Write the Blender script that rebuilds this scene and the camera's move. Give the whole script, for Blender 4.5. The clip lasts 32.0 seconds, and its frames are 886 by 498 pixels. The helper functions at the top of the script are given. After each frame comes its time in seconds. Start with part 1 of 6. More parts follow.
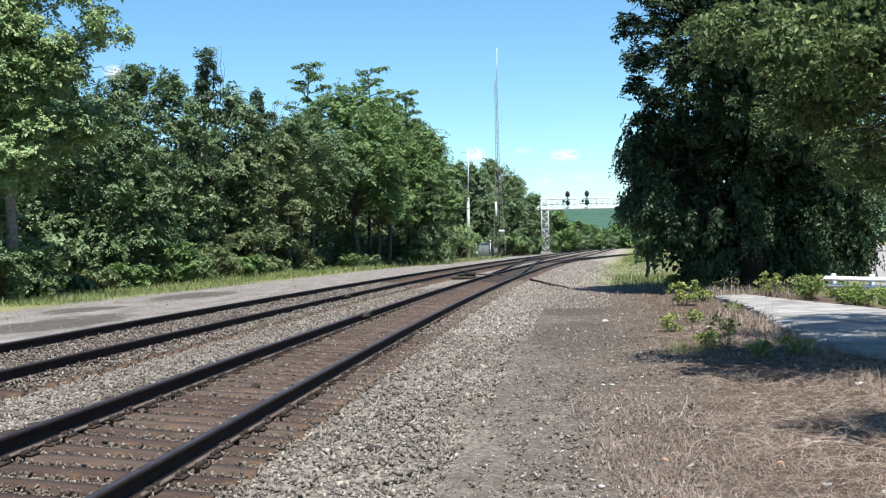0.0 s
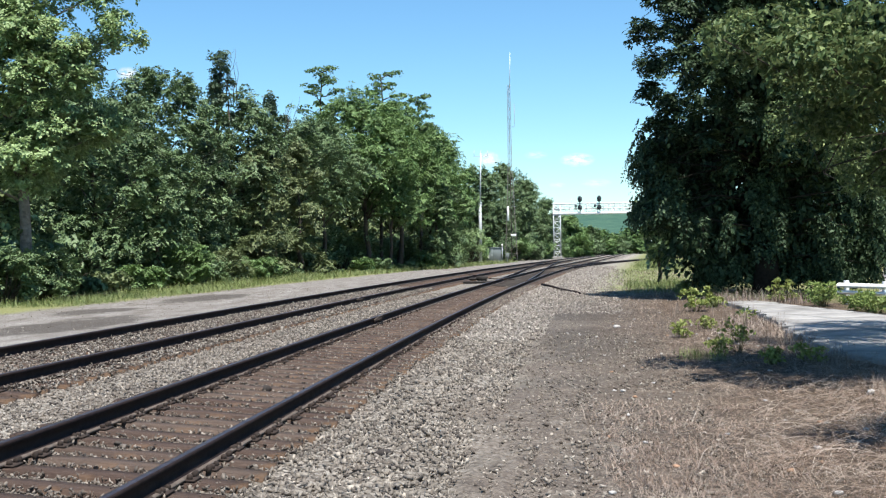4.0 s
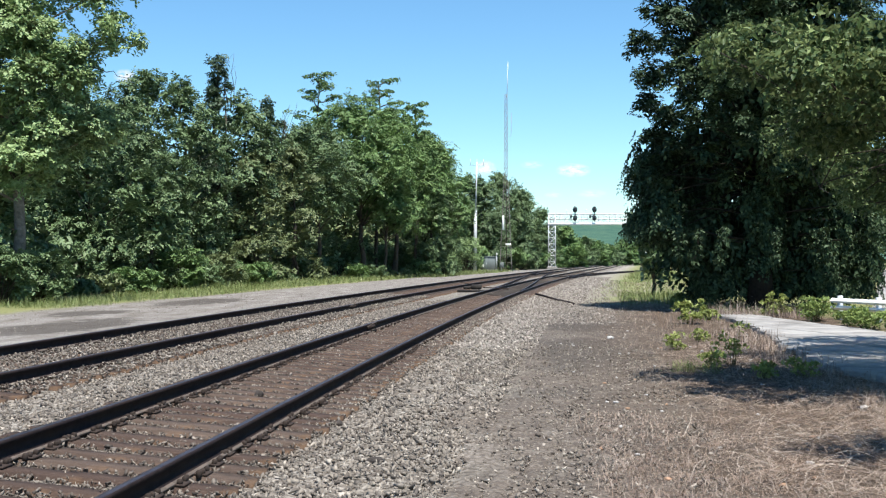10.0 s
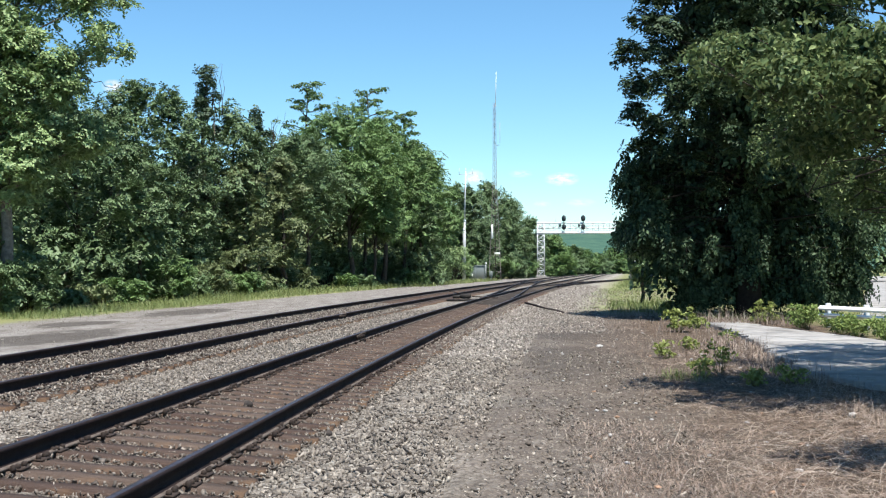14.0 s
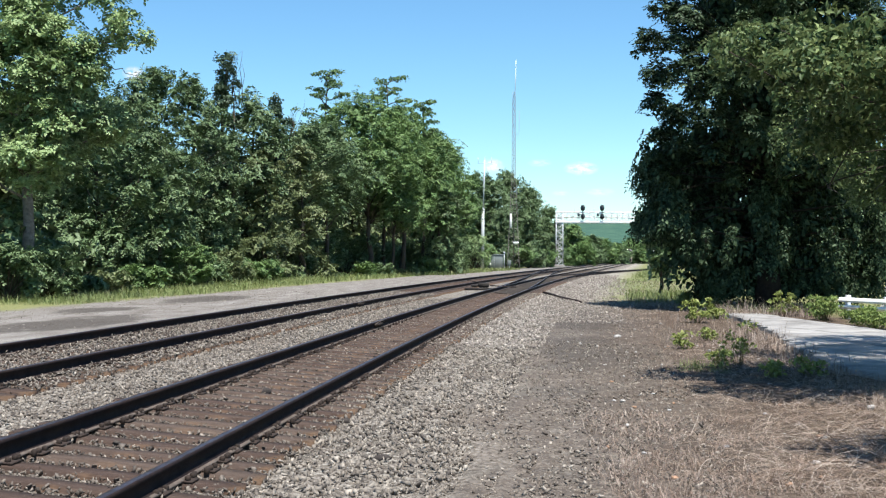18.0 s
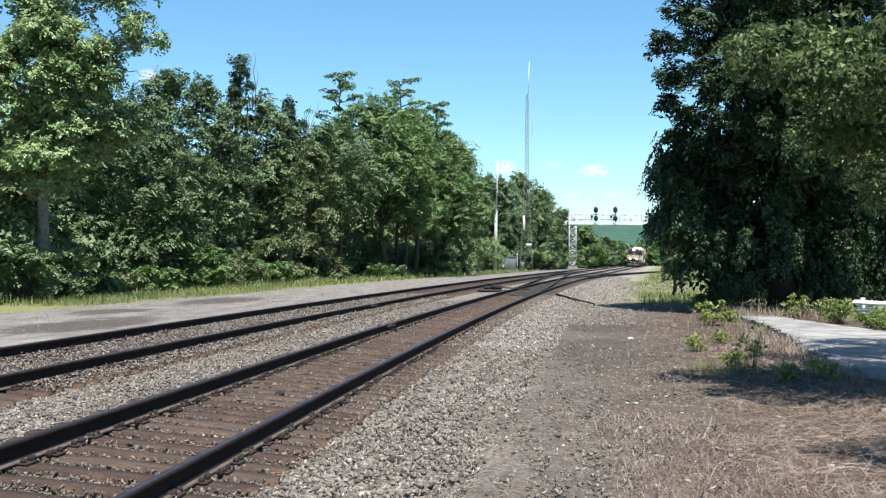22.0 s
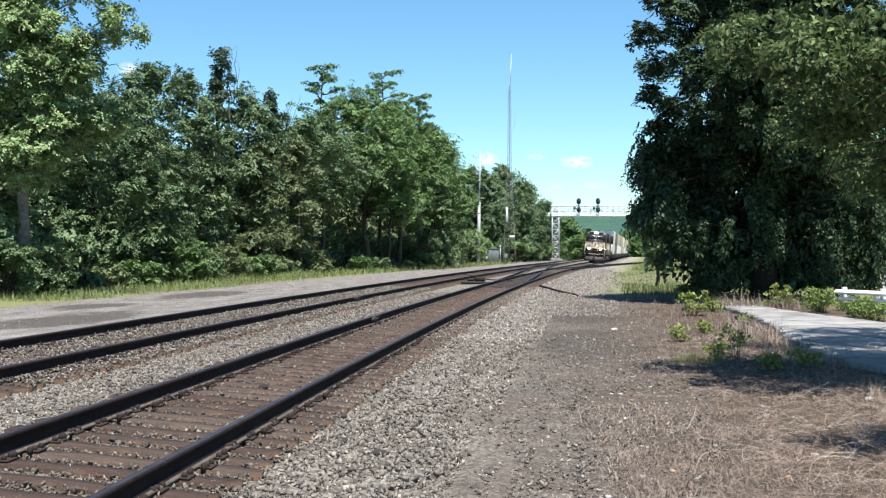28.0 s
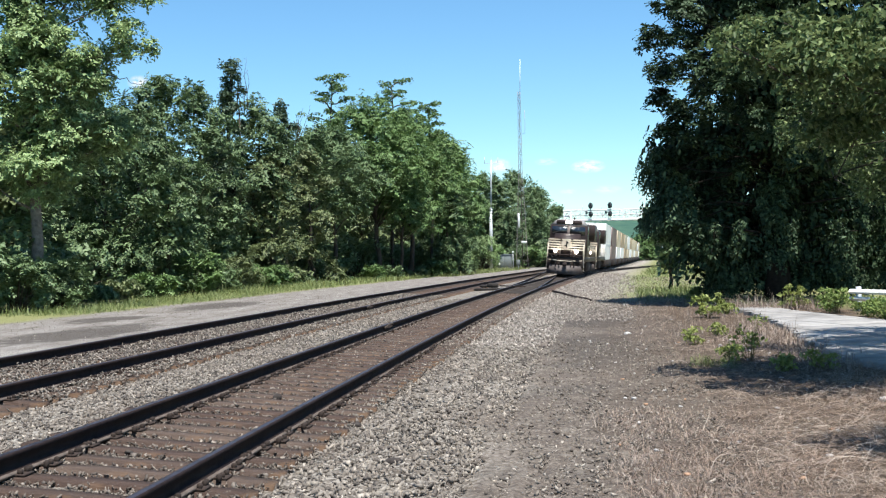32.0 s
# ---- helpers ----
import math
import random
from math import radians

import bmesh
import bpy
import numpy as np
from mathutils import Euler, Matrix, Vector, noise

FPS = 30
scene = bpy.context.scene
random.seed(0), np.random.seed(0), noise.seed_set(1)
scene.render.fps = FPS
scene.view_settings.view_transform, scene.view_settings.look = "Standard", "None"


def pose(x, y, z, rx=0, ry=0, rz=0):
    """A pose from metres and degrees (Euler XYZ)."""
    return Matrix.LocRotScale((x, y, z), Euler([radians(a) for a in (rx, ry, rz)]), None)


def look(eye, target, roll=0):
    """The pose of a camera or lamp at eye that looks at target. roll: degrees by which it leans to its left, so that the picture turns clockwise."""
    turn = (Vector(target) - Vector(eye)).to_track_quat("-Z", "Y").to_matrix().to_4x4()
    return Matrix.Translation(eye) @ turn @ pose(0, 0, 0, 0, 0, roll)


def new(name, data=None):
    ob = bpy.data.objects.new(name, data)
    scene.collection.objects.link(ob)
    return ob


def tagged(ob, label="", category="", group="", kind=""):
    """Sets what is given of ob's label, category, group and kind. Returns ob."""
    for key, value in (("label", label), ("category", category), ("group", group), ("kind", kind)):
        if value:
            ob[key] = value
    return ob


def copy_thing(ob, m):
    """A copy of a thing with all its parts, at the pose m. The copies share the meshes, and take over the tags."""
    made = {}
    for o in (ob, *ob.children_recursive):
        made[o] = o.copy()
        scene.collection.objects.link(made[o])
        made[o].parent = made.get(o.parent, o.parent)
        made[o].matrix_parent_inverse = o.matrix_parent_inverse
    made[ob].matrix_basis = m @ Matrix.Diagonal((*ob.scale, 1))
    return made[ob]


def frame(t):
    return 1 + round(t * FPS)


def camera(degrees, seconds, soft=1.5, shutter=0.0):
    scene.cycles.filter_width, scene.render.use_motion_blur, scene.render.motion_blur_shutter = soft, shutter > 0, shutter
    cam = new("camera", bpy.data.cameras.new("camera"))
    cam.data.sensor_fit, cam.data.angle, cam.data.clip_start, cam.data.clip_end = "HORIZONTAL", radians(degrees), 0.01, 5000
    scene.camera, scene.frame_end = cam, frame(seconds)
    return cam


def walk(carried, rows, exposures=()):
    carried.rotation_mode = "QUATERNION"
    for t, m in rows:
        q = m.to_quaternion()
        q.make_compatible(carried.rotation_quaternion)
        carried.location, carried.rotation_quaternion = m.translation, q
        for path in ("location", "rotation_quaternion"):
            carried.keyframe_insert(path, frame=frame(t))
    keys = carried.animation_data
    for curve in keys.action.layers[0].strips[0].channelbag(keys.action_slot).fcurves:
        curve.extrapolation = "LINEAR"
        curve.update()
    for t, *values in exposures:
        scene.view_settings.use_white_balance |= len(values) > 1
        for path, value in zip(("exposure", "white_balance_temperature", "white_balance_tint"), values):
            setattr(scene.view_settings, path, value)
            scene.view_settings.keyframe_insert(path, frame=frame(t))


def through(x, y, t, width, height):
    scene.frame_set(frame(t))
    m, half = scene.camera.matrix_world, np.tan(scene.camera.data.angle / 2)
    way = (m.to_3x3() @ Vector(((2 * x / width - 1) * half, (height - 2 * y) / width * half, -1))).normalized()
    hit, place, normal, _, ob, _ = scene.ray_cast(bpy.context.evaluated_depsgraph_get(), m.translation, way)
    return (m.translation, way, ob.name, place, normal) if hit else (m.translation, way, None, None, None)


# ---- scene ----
EYE_TABLE = [  # seconds, eye x, y, z, turn to the left, tilt up, lean
    (0, 0.002, 0.015, 1.778, 5.001, -0.056, -1.358),
    (0.5, -0.003, 0.003, 1.781, 5.101, -0.144, -1.438),
    (1, 0.000, 0.001, 1.783, 5.185, -0.261, -1.229),
    (1.5, -0.005, 0.012, 1.785, 5.191, -0.397, -0.965),
    (2, -0.003, 0.019, 1.784, 5.342, -0.313, -0.976),
    (2.5, 0.004, -0.001, 1.788, 5.337, -0.101, -0.967),
    (3, -0.004, 0.011, 1.781, 5.444, 0.029, -1.249),
    (3.5, 0.001, 0.006, 1.783, 5.531, 0.094, -1.103),
    (5.5, -0.004, 0.001, 1.786, 5.580, 0.439, -0.480),
    (6, -0.009, 0.001, 1.786, 5.693, 0.625, -0.106),
    (6.5, -0.005, -0.012, 1.786, 5.742, 0.798, -0.143),
    (7, -0.004, -0.006, 1.787, 5.747, 0.774, -0.187),
    (7.5, 0.004, -0.016, 1.788, 5.619, 0.773, -0.374),
    (8, -0.001, 0.002, 1.785, 5.491, 0.724, -0.405),
    (8.5, 0.007, 0.000, 1.788, 5.446, 0.671, -0.394),
    (9, 0.001, 0.005, 1.789, 5.356, 0.638, -0.302),
    (9.5, 0.002, 0.008, 1.789, 5.250, 0.617, -0.185),
    (10, -0.008, 0.022, 1.786, 5.309, 0.549, 0.053),
    (10.5, -0.003, 0.001, 1.791, 5.329, 0.676, 0.086),
    (11, -0.001, 0.003, 1.790, 5.222, 0.713, -0.123),
    (11.5, -0.005, 0.004, 1.791, 5.096, 0.802, -0.028),
    (12, -0.002, 0.002, 1.785, 5.013, 0.797, -0.055),
    (12.5, -0.002, -0.001, 1.791, 5.046, 0.842, 0.001),
    (13, 0.000, -0.000, 1.790, 4.884, 0.890, -0.000),
    (13.5, -0.009, -0.002, 1.789, 4.751, 0.942, 0.022),
    (14, -0.008, 0.016, 1.786, 4.765, 1.006, -0.174),
    (14.5, -0.002, -0.005, 1.790, 4.819, 1.119, -0.147),
    (16.5, -0.006, -0.011, 1.787, 5.323, 0.788, -0.128),
    (17, -0.003, -0.002, 1.787, 5.475, 0.618, -0.130),
    (17.5, -0.007, 0.001, 1.790, 5.578, 0.502, 0.118),
    (18, -0.007, 0.000, 1.789, 5.680, 0.444, 0.232),
    (18.5, -0.011, -0.001, 1.790, 5.763, 0.455, 0.211),
    (19, -0.009, -0.003, 1.793, 5.904, 0.498, 0.305),
    (19.5, -0.010, -0.009, 1.791, 6.006, 0.521, 0.386),
    (20, -0.007, -0.011, 1.796, 6.193, 0.442, 0.258),
    (20.5, -0.004, 0.000, 1.791, 6.204, 0.350, 0.362),
    (21, -0.003, -0.002, 1.793, 6.175, 0.382, 0.381),
    (21.5, -0.008, -0.007, 1.793, 6.234, 0.441, 0.269),
    (22, -0.005, -0.020, 1.796, 6.322, 0.532, 0.299),
    (22.5, -0.003, -0.013, 1.792, 6.347, 0.577, 0.326),
    (23, -0.005, -0.009, 1.793, 6.425, 0.601, 0.288),
    (23.5, -0.005, -0.018, 1.796, 6.361, 0.645, 0.366),
    (24, -0.003, -0.017, 1.795, 6.209, 0.715, 0.467),
    (24.5, -0.007, -0.010, 1.796, 5.990, 0.588, 0.525),
    (25, -0.008, 0.005, 1.795, 5.870, 0.597, 0.514),
    (25.5, -0.007, 0.010, 1.793, 5.500, 0.711, -0.150),
    (27.5, -0.016, 0.034, 1.787, 5.441, 0.187, -0.020),
    (28, -0.011, 0.034, 1.791, 5.489, 0.154, -0.088),
    (28.5, -0.015, 0.028, 1.790, 5.695, 0.292, -0.123),
    (29, -0.000, 0.016, 1.790, 6.077, 0.411, -0.859),
    (29.5, 0.014, 0.015, 1.791, 6.289, 0.540, -1.121),
    (30, 0.019, -0.003, 1.793, 6.354, 0.650, -1.265),
    (30.5, 0.016, -0.007, 1.794, 6.374, 0.750, -1.024),
    (31, 0.011, -0.007, 1.792, 6.375, 0.714, -1.128),
    (31.5, 0.014, -0.002, 1.792, 6.336, 0.587, -1.052),
    (32, 0.012, 0.008, 1.794, 6.111, 0.510, -1.152),
]


def eye_pose(x, y, z, turn, tilt, lean):
    return pose(x, y, z, 0, 0, turn) @ pose(0, 0, 0, 90 + tilt, 0, 0) @ pose(0, 0, 0, 0, 0, lean)


cam = camera(42.0, 32.0, soft=1.25)
walk(cam, [(row[0], eye_pose(*row[1:])) for row in EYE_TABLE])

# ---- sky and sun ----
SUN_AZ, SUN_EL = 155.0, 68.0   # degrees from +y towards +x, and above the horizon
world = bpy.data.worlds.new("sky")
scene.world = world
world.use_nodes = True
wt = world.node_tree
wt.nodes.clear()
sky = wt.nodes.new("ShaderNodeTexSky")
sky.sky_type, sky.sun_disc = "NISHITA", False
sky.sun_elevation, sky.sun_rotation = radians(SUN_EL), radians(SUN_AZ)
sky.air_density, sky.dust_density, sky.ozone_density = 1.0, 0.0, 3.0
sky.altitude = 400
bg = wt.nodes.new("ShaderNodeBackground")
bg.inputs["Strength"].default_value = 0.0875
wo = wt.nodes.new("ShaderNodeOutputWorld")
tint = wt.nodes.new("ShaderNodeHueSaturation")
tint.inputs["Saturation"].default_value = 1.12
wash = wt.nodes.new("ShaderNodeMixRGB")
wash.blend_type, wash.inputs[0].default_value, wash.inputs[2].default_value = "MULTIPLY", 1.0, (0.82, 1.02, 1.04, 1)
wt.links.new(sky.outputs[0], tint.inputs["Color"])
wt.links.new(tint.outputs[0], wash.inputs[1])
wt.links.new(wash.outputs[0], bg.inputs[0])
wt.links.new(bg.outputs[0], wo.inputs[0])
sun = new("sun", bpy.data.lights.new("sun", "SUN"))
sun.data.energy, sun.data.angle, sun.data.color = 4.9, radians(0.53), (1.0, 0.96, 0.9)
az, el = radians(SUN_AZ), radians(SUN_EL)
to_sun = Vector((math.sin(az) * math.cos(el), math.cos(az) * math.cos(el), math.sin(el)))
sun.matrix_basis = look((0, 0, 60), Vector((0, 0, 60)) - to_sun)
scene.view_settings.exposure = 0.965

# ---- mesh and material helpers ----
class Geo:
    """Gathers vertices and faces, then makes one mesh of them."""

    def __init__(self):
        self.v, self.f, self.n = [], [], 0

    def add(self, verts, faces):
        verts = np.asarray(verts, float).reshape(-1, 3)
        self.v.append(verts)
        if isinstance(faces, np.ndarray):
            self.f.append(faces + self.n)
        else:
            for k in sorted({len(q) for q in faces}):
                self.f.append(np.array([q for q in faces if len(q) == k], int) + self.n)
        self.n += len(verts)
        return self

    def box(self, c, size, m=None):
        x, y, z = (s / 2 for s in size)
        v = np.array([(-x, -y, -z), (x, -y, -z), (x, y, -z), (-x, y, -z), (-x, -y, z), (x, -y, z), (x, y, z), (-x, y, z)]) + np.array(c)
        if m is not None:
            a = np.array(m)
            v = v @ a[:3, :3].T + a[:3, 3]
        return self.add(v, [(0, 3, 2, 1), (4, 5, 6, 7), (0, 1, 5, 4), (1, 2, 6, 5), (2, 3, 7, 6), (3, 0, 4, 7)])

    def cbox(self, c, size, ch=0.02):
        """A box with chamfered edges."""
        bm = bmesh.new()
        bmesh.ops.create_cube(bm, size=1.0)
        bmesh.ops.scale(bm, vec=size, verts=bm.verts)
        bmesh.ops.bevel(bm, geom=bm.edges[:], offset=min(ch, min(size) * 0.4), segments=1, affect="EDGES")
        bmesh.ops.translate(bm, vec=c, verts=bm.verts)
        return self.take(bm)

    def take(self, bm):
        bmesh.ops.triangulate(bm, faces=bm.faces[:])
        bm.verts.ensure_lookup_table()
        v = [tuple(p.co) for p in bm.verts]
        f = [[p.index for p in q.verts] for q in bm.faces]
        bm.free()
        return self.add(v, f)

    def tube(self, pts, radii, sides=8, caps=True):
        pts = np.asarray(pts, float)
        radii = np.broadcast_to(np.asarray(radii, float), (len(pts),))
        t = np.gradient(pts, axis=0)
        t /= np.linalg.norm(t, axis=1)[:, None] + 1e-9
        ref = np.where(np.abs(t[:, 2:3]) > 0.9, np.array([[1.0, 0, 0]]), np.array([[0, 0, 1.0]]))
        a = np.cross(t, ref)
        a /= np.linalg.norm(a, axis=1)[:, None] + 1e-9
        b = np.cross(t, a)
        ang = np.arange(sides) * 2 * math.pi / sides
        ring = a[:, None] * np.cos(ang)[None, :, None] + b[:, None] * np.sin(ang)[None, :, None]
        v = (pts[:, None] + ring * radii[:, None, None]).reshape(-1, 3)
        i = np.arange(len(pts) - 1)[:, None] * sides
        j, k = np.arange(sides)[None], (np.arange(sides)[None] + 1) % sides
        q = np.stack([i + j, i + k, i + sides + k, i + sides + j], -1).reshape(-1, 4)
        base = self.n
        self.add(v, q)
        if caps:
            self.f.append(np.array([list(range(sides))[::-1]]) + base)
            self.f.append(np.array([list(range(sides))]) + base + (len(pts) - 1) * sides)
        return self

    def sweep(self, pts, normals, profile):
        """A closed profile of (across, up) carried along pts; normals point across."""
        pts, nr = np.asarray(pts, float), np.asarray(normals, float)
        up = np.cross(nr, np.gradient(pts, axis=0))
        up /= np.linalg.norm(up, axis=1)[:, None]
        pr = np.asarray(profile, float)
        v = (pts[:, None] + nr[:, None] * pr[None, :, :1] + up[:, None] * pr[None, :, 1:]).reshape(-1, 3)
        s = len(pr)
        i = np.arange(len(pts) - 1)[:, None] * s
        j, k = np.arange(s)[None], (np.arange(s)[None] + 1) % s
        q = np.stack([i + j, i + k, i + s + k, i + s + j], -1).reshape(-1, 4)
        base = self.n
        self.add(v, q)
        self.f.append(np.array([list(range(s))[::-1]]) + base)
        self.f.append(np.array([list(range(s))]) + base + (len(pts) - 1) * s)
        return self

    def leaves(self, c, axis, normal, length, width, fold=0.12):
        """Small folded leaf blades."""
        axis = axis / (np.linalg.norm(axis, axis=1)[:, None] + 1e-9)
        side = np.cross(axis, normal)
        side /= np.linalg.norm(side, axis=1)[:, None] + 1e-9
        nm = np.cross(side, axis)
        L, W = np.asarray(length)[:, None] / 2, np.asarray(width)[:, None] / 2
        p0, p2 = c - axis * L, c + axis * L - nm * L * 0.25
        mid = c + axis * L * 0.1
        p1, p3 = mid + side * W + nm * W * fold * 4, mid - side * W + nm * W * fold * 4
        v = np.stack([p0, p1, p2, p3], 1).reshape(-1, 3)
        i = np.arange(len(c))[:, None] * 4
        f = np.stack([i + [0, 1, 2], i + [0, 2, 3]], 1).reshape(-1, 3)
        return self.add(v, f)

    def mesh(self, name, smooth=False):
        v = np.concatenate(self.v)
        loops = np.concatenate([f.ravel() for f in self.f])
        totals = np.concatenate([np.full(len(f), f.shape[1]) for f in self.f])
        starts = np.concatenate([[0], np.cumsum(totals)[:-1]])
        me = bpy.data.meshes.new(name)
        me.vertices.add(len(v))
        me.vertices.foreach_set("co", v.astype(np.float32).ravel())
        me.loops.add(len(loops))
        me.loops.foreach_set("vertex_index", loops.astype(np.int32))
        me.polygons.add(len(totals))
        me.polygons.foreach_set("loop_start", starts.astype(np.int32))
        me.polygons.foreach_set("loop_total", totals.astype(np.int32))
        if smooth:
            me.polygons.foreach_set("use_smooth", np.ones(len(totals), bool))
        me.update(calc_edges=True)
        return me


def part(name, geo, material, parent=None, label="", smooth=False):
    """One mesh object under a thing or a part."""
    me = geo.mesh(name, smooth) if isinstance(geo, Geo) else geo
    if material is not None and not me.materials:
        me.materials.append(material)
    ob = new(name, me)
    if parent is not None:
        ob.parent = parent
    return tagged(ob, label)


def thing(name, at, label, category, group="", kind="", turn=0.0):
    ob = new(name)
    ob.matrix_basis = pose(*at, 0, 0, turn)
    ob.empty_display_size = 0.3
    return tagged(ob, label, category, group, kind)


class Mat:
    """A node material, written node by node."""

    def __init__(self, name):
        self.m = bpy.data.materials.new(name)
        self.m.use_nodes = True
        self.t = self.m.node_tree
        self.bsdf = self.t.nodes["Principled BSDF"]
        self.out = self.t.nodes["Material Output"]
        self.co = self.t.nodes.new("ShaderNodeTexCoord").outputs["Object"]

    def node(self, kind):
        return self.t.nodes.new("ShaderNode" + kind)

    def link(self, a, b):
        self.t.links.new(a, b)

    def noise(self, scale, detail=4.0, rough=0.6, co=None, stretch=None):
        n = self.node("TexNoise")
        n.inputs["Scale"].default_value, n.inputs["Detail"].default_value, n.inputs["Roughness"].default_value = scale, detail, rough
        src = co or self.co
        if stretch:
            mp = self.node("Mapping")
            mp.inputs["Scale"].default_value = stretch
            self.link(src, mp.inputs[0])
            src = mp.outputs[0]
        self.link(src, n.inputs["Vector"])
        return n.outputs["Fac"]

    def ramp(self, fac, *stops):
        r = self.node("ValToRGB")
        while len(r.color_ramp.elements) < len(stops):
            r.color_ramp.elements.new(0.5)
        for e, (p, c) in zip(r.color_ramp.elements, stops):
            e.position = p
            e.color = (*(c if hasattr(c, "__len__") else (c, c, c)), 1)
        self.link(fac, r.inputs[0])
        return r.outputs[0]

    def mix(self, fac, a, b, mode="MIX"):
        n = self.node("MixRGB")
        n.blend_type = mode
        for i, x in enumerate((fac, a, b)):
            if hasattr(x, "links"):
                self.link(x, n.inputs[i])
            elif i == 0:
                n.inputs[0].default_value = x
            else:
                n.inputs[i].default_value = (*x, 1)
        return n.outputs[0]

    def math(self, op, a, b=0.0, clamp=False):
        n = self.node("Math")
        n.operation, n.use_clamp = op, clamp
        for i, x in enumerate((a, b)):
            if hasattr(x, "links"):
                self.link(x, n.inputs[i])
            else:
                n.inputs[i].default_value = x
        return n.outputs[0]

    def bump(self, height, strength=0.5, dist=0.02):
        b = self.node("Bump")
        b.inputs["Strength"].default_value, b.inputs["Distance"].default_value = strength, dist
        self.link(height, b.inputs["Height"])
        self.link(b.outputs[0], self.bsdf.inputs["Normal"])

    def done(self, colour, rough=0.8, metal=0.0, spec=0.3):
        for key, x in (("Base Color", colour), ("Roughness", rough), ("Metallic", metal), ("Specular IOR Level", spec)):
            s = self.bsdf.inputs[key]
            if hasattr(x, "links"):
                self.link(x, s)
            else:
                s.default_value = (*x, 1) if key == "Base Color" else x
        return self.m


def plain(name, c, rough=0.7, metal=0.0, vary=0.25, scale=6.0, bump=0.15, spec=0.3, dirt=None, per_object=0.0):
    """A weathered surface: colour with two scales of variation, fine relief, and dirt where given."""
    m = Mat(name)
    lo, hi = [x * (1 - vary) for x in c], [min(1, x * (1 + vary)) for x in c]
    col = m.ramp(m.noise(scale, 5), (0.3, lo), (0.7, hi))
    if dirt:
        col = m.mix(m.ramp(m.noise(scale * 0.23, 6, 0.7), (0.45, 0.0), (0.72, 1.0)), col, dirt)
    if per_object:
        rnd = m.node("ObjectInfo").outputs["Random"]
        col = m.mix(m.math("MULTIPLY", rnd, per_object), col, [x * 0.35 for x in c])
    if bump:
        m.bump(m.noise(scale * 9, 4), bump, 0.01)
    return m.done(col, rough, metal, spec)


def leaf_material(name, dark, light, tip, through=0.22, spec=0.25):
    """Foliage: each blade its own green, sprays and boughs of a lighter or deeper one, and some light passing through."""
    m = Mat(name)
    isl = m.node("NewGeometry").outputs["Random Per Island"]
    col = m.ramp(isl, (0.0, dark), (0.62, light), (1.0, tip))
    col = m.mix(m.ramp(m.noise(0.3, 2), (0.36, 0.0), (0.68, 0.6)), col, dark)
    col = m.mix(m.ramp(m.noise(1.3, 2), (0.52, 0.0), (0.74, 0.45)), col, tip)
    m.done(col, 0.5, 0.0, spec)
    tr = m.node("BsdfTranslucent")
    m.link(m.mix(0.5, col, tip), tr.inputs["Color"])
    mx = m.node("MixShader")
    mx.inputs[0].default_value = through
    m.link(m.bsdf.outputs[0], mx.inputs[1])
    m.link(tr.outputs[0], mx.inputs[2])
    m.link(mx.outputs[0], m.out.inputs["Surface"])
    return m.m


# ---- the line of the railway ----
BEND, EASE, END = 0.0009723, -5.9629e-06, 160.0   # the near track's bend, how it eases, and where it runs straight


def shift(y):
    """How far the tracks have swung to the right at y."""
    y = np.asarray(y, float)
    c = np.minimum(y, END)
    return BEND * c**2 / 2 + EASE * np.maximum(c, 0) ** 3 / 6 + (BEND * END + EASE * END**2 / 2) * (y - c)


def heading(y):
    c = np.minimum(np.asarray(y, float), END)
    return BEND * c + EASE * np.maximum(c, 0) ** 2 / 2


RAIL_H = 0.18
T1, T2, HALF = -3.823, -7.920, 0.7525        # centre lines of the near and the far track, half a gauge
CANT = 0.1127                                 # the left rail lies higher by this
TIE1, TIE2 = 0.056, 0.200                     # tie tops on the centre lines


def ground_z(u):
    """Height of the ground at u metres across from the near track's own line."""
    return np.interp(u, [-60, -24, -11.2, -9.6, -9.25, -6.55, -6.2, -5.5, -5.2, -2.45, -2.1, -0.9, 0.5, 4.6, 60],
                     [-0.6, 0.0, 0.06, 0.14, 0.24, 0.04, 0.05, 0.08, 0.10, -0.105, -0.07, -0.11, -0.12, -0.12, -0.12])

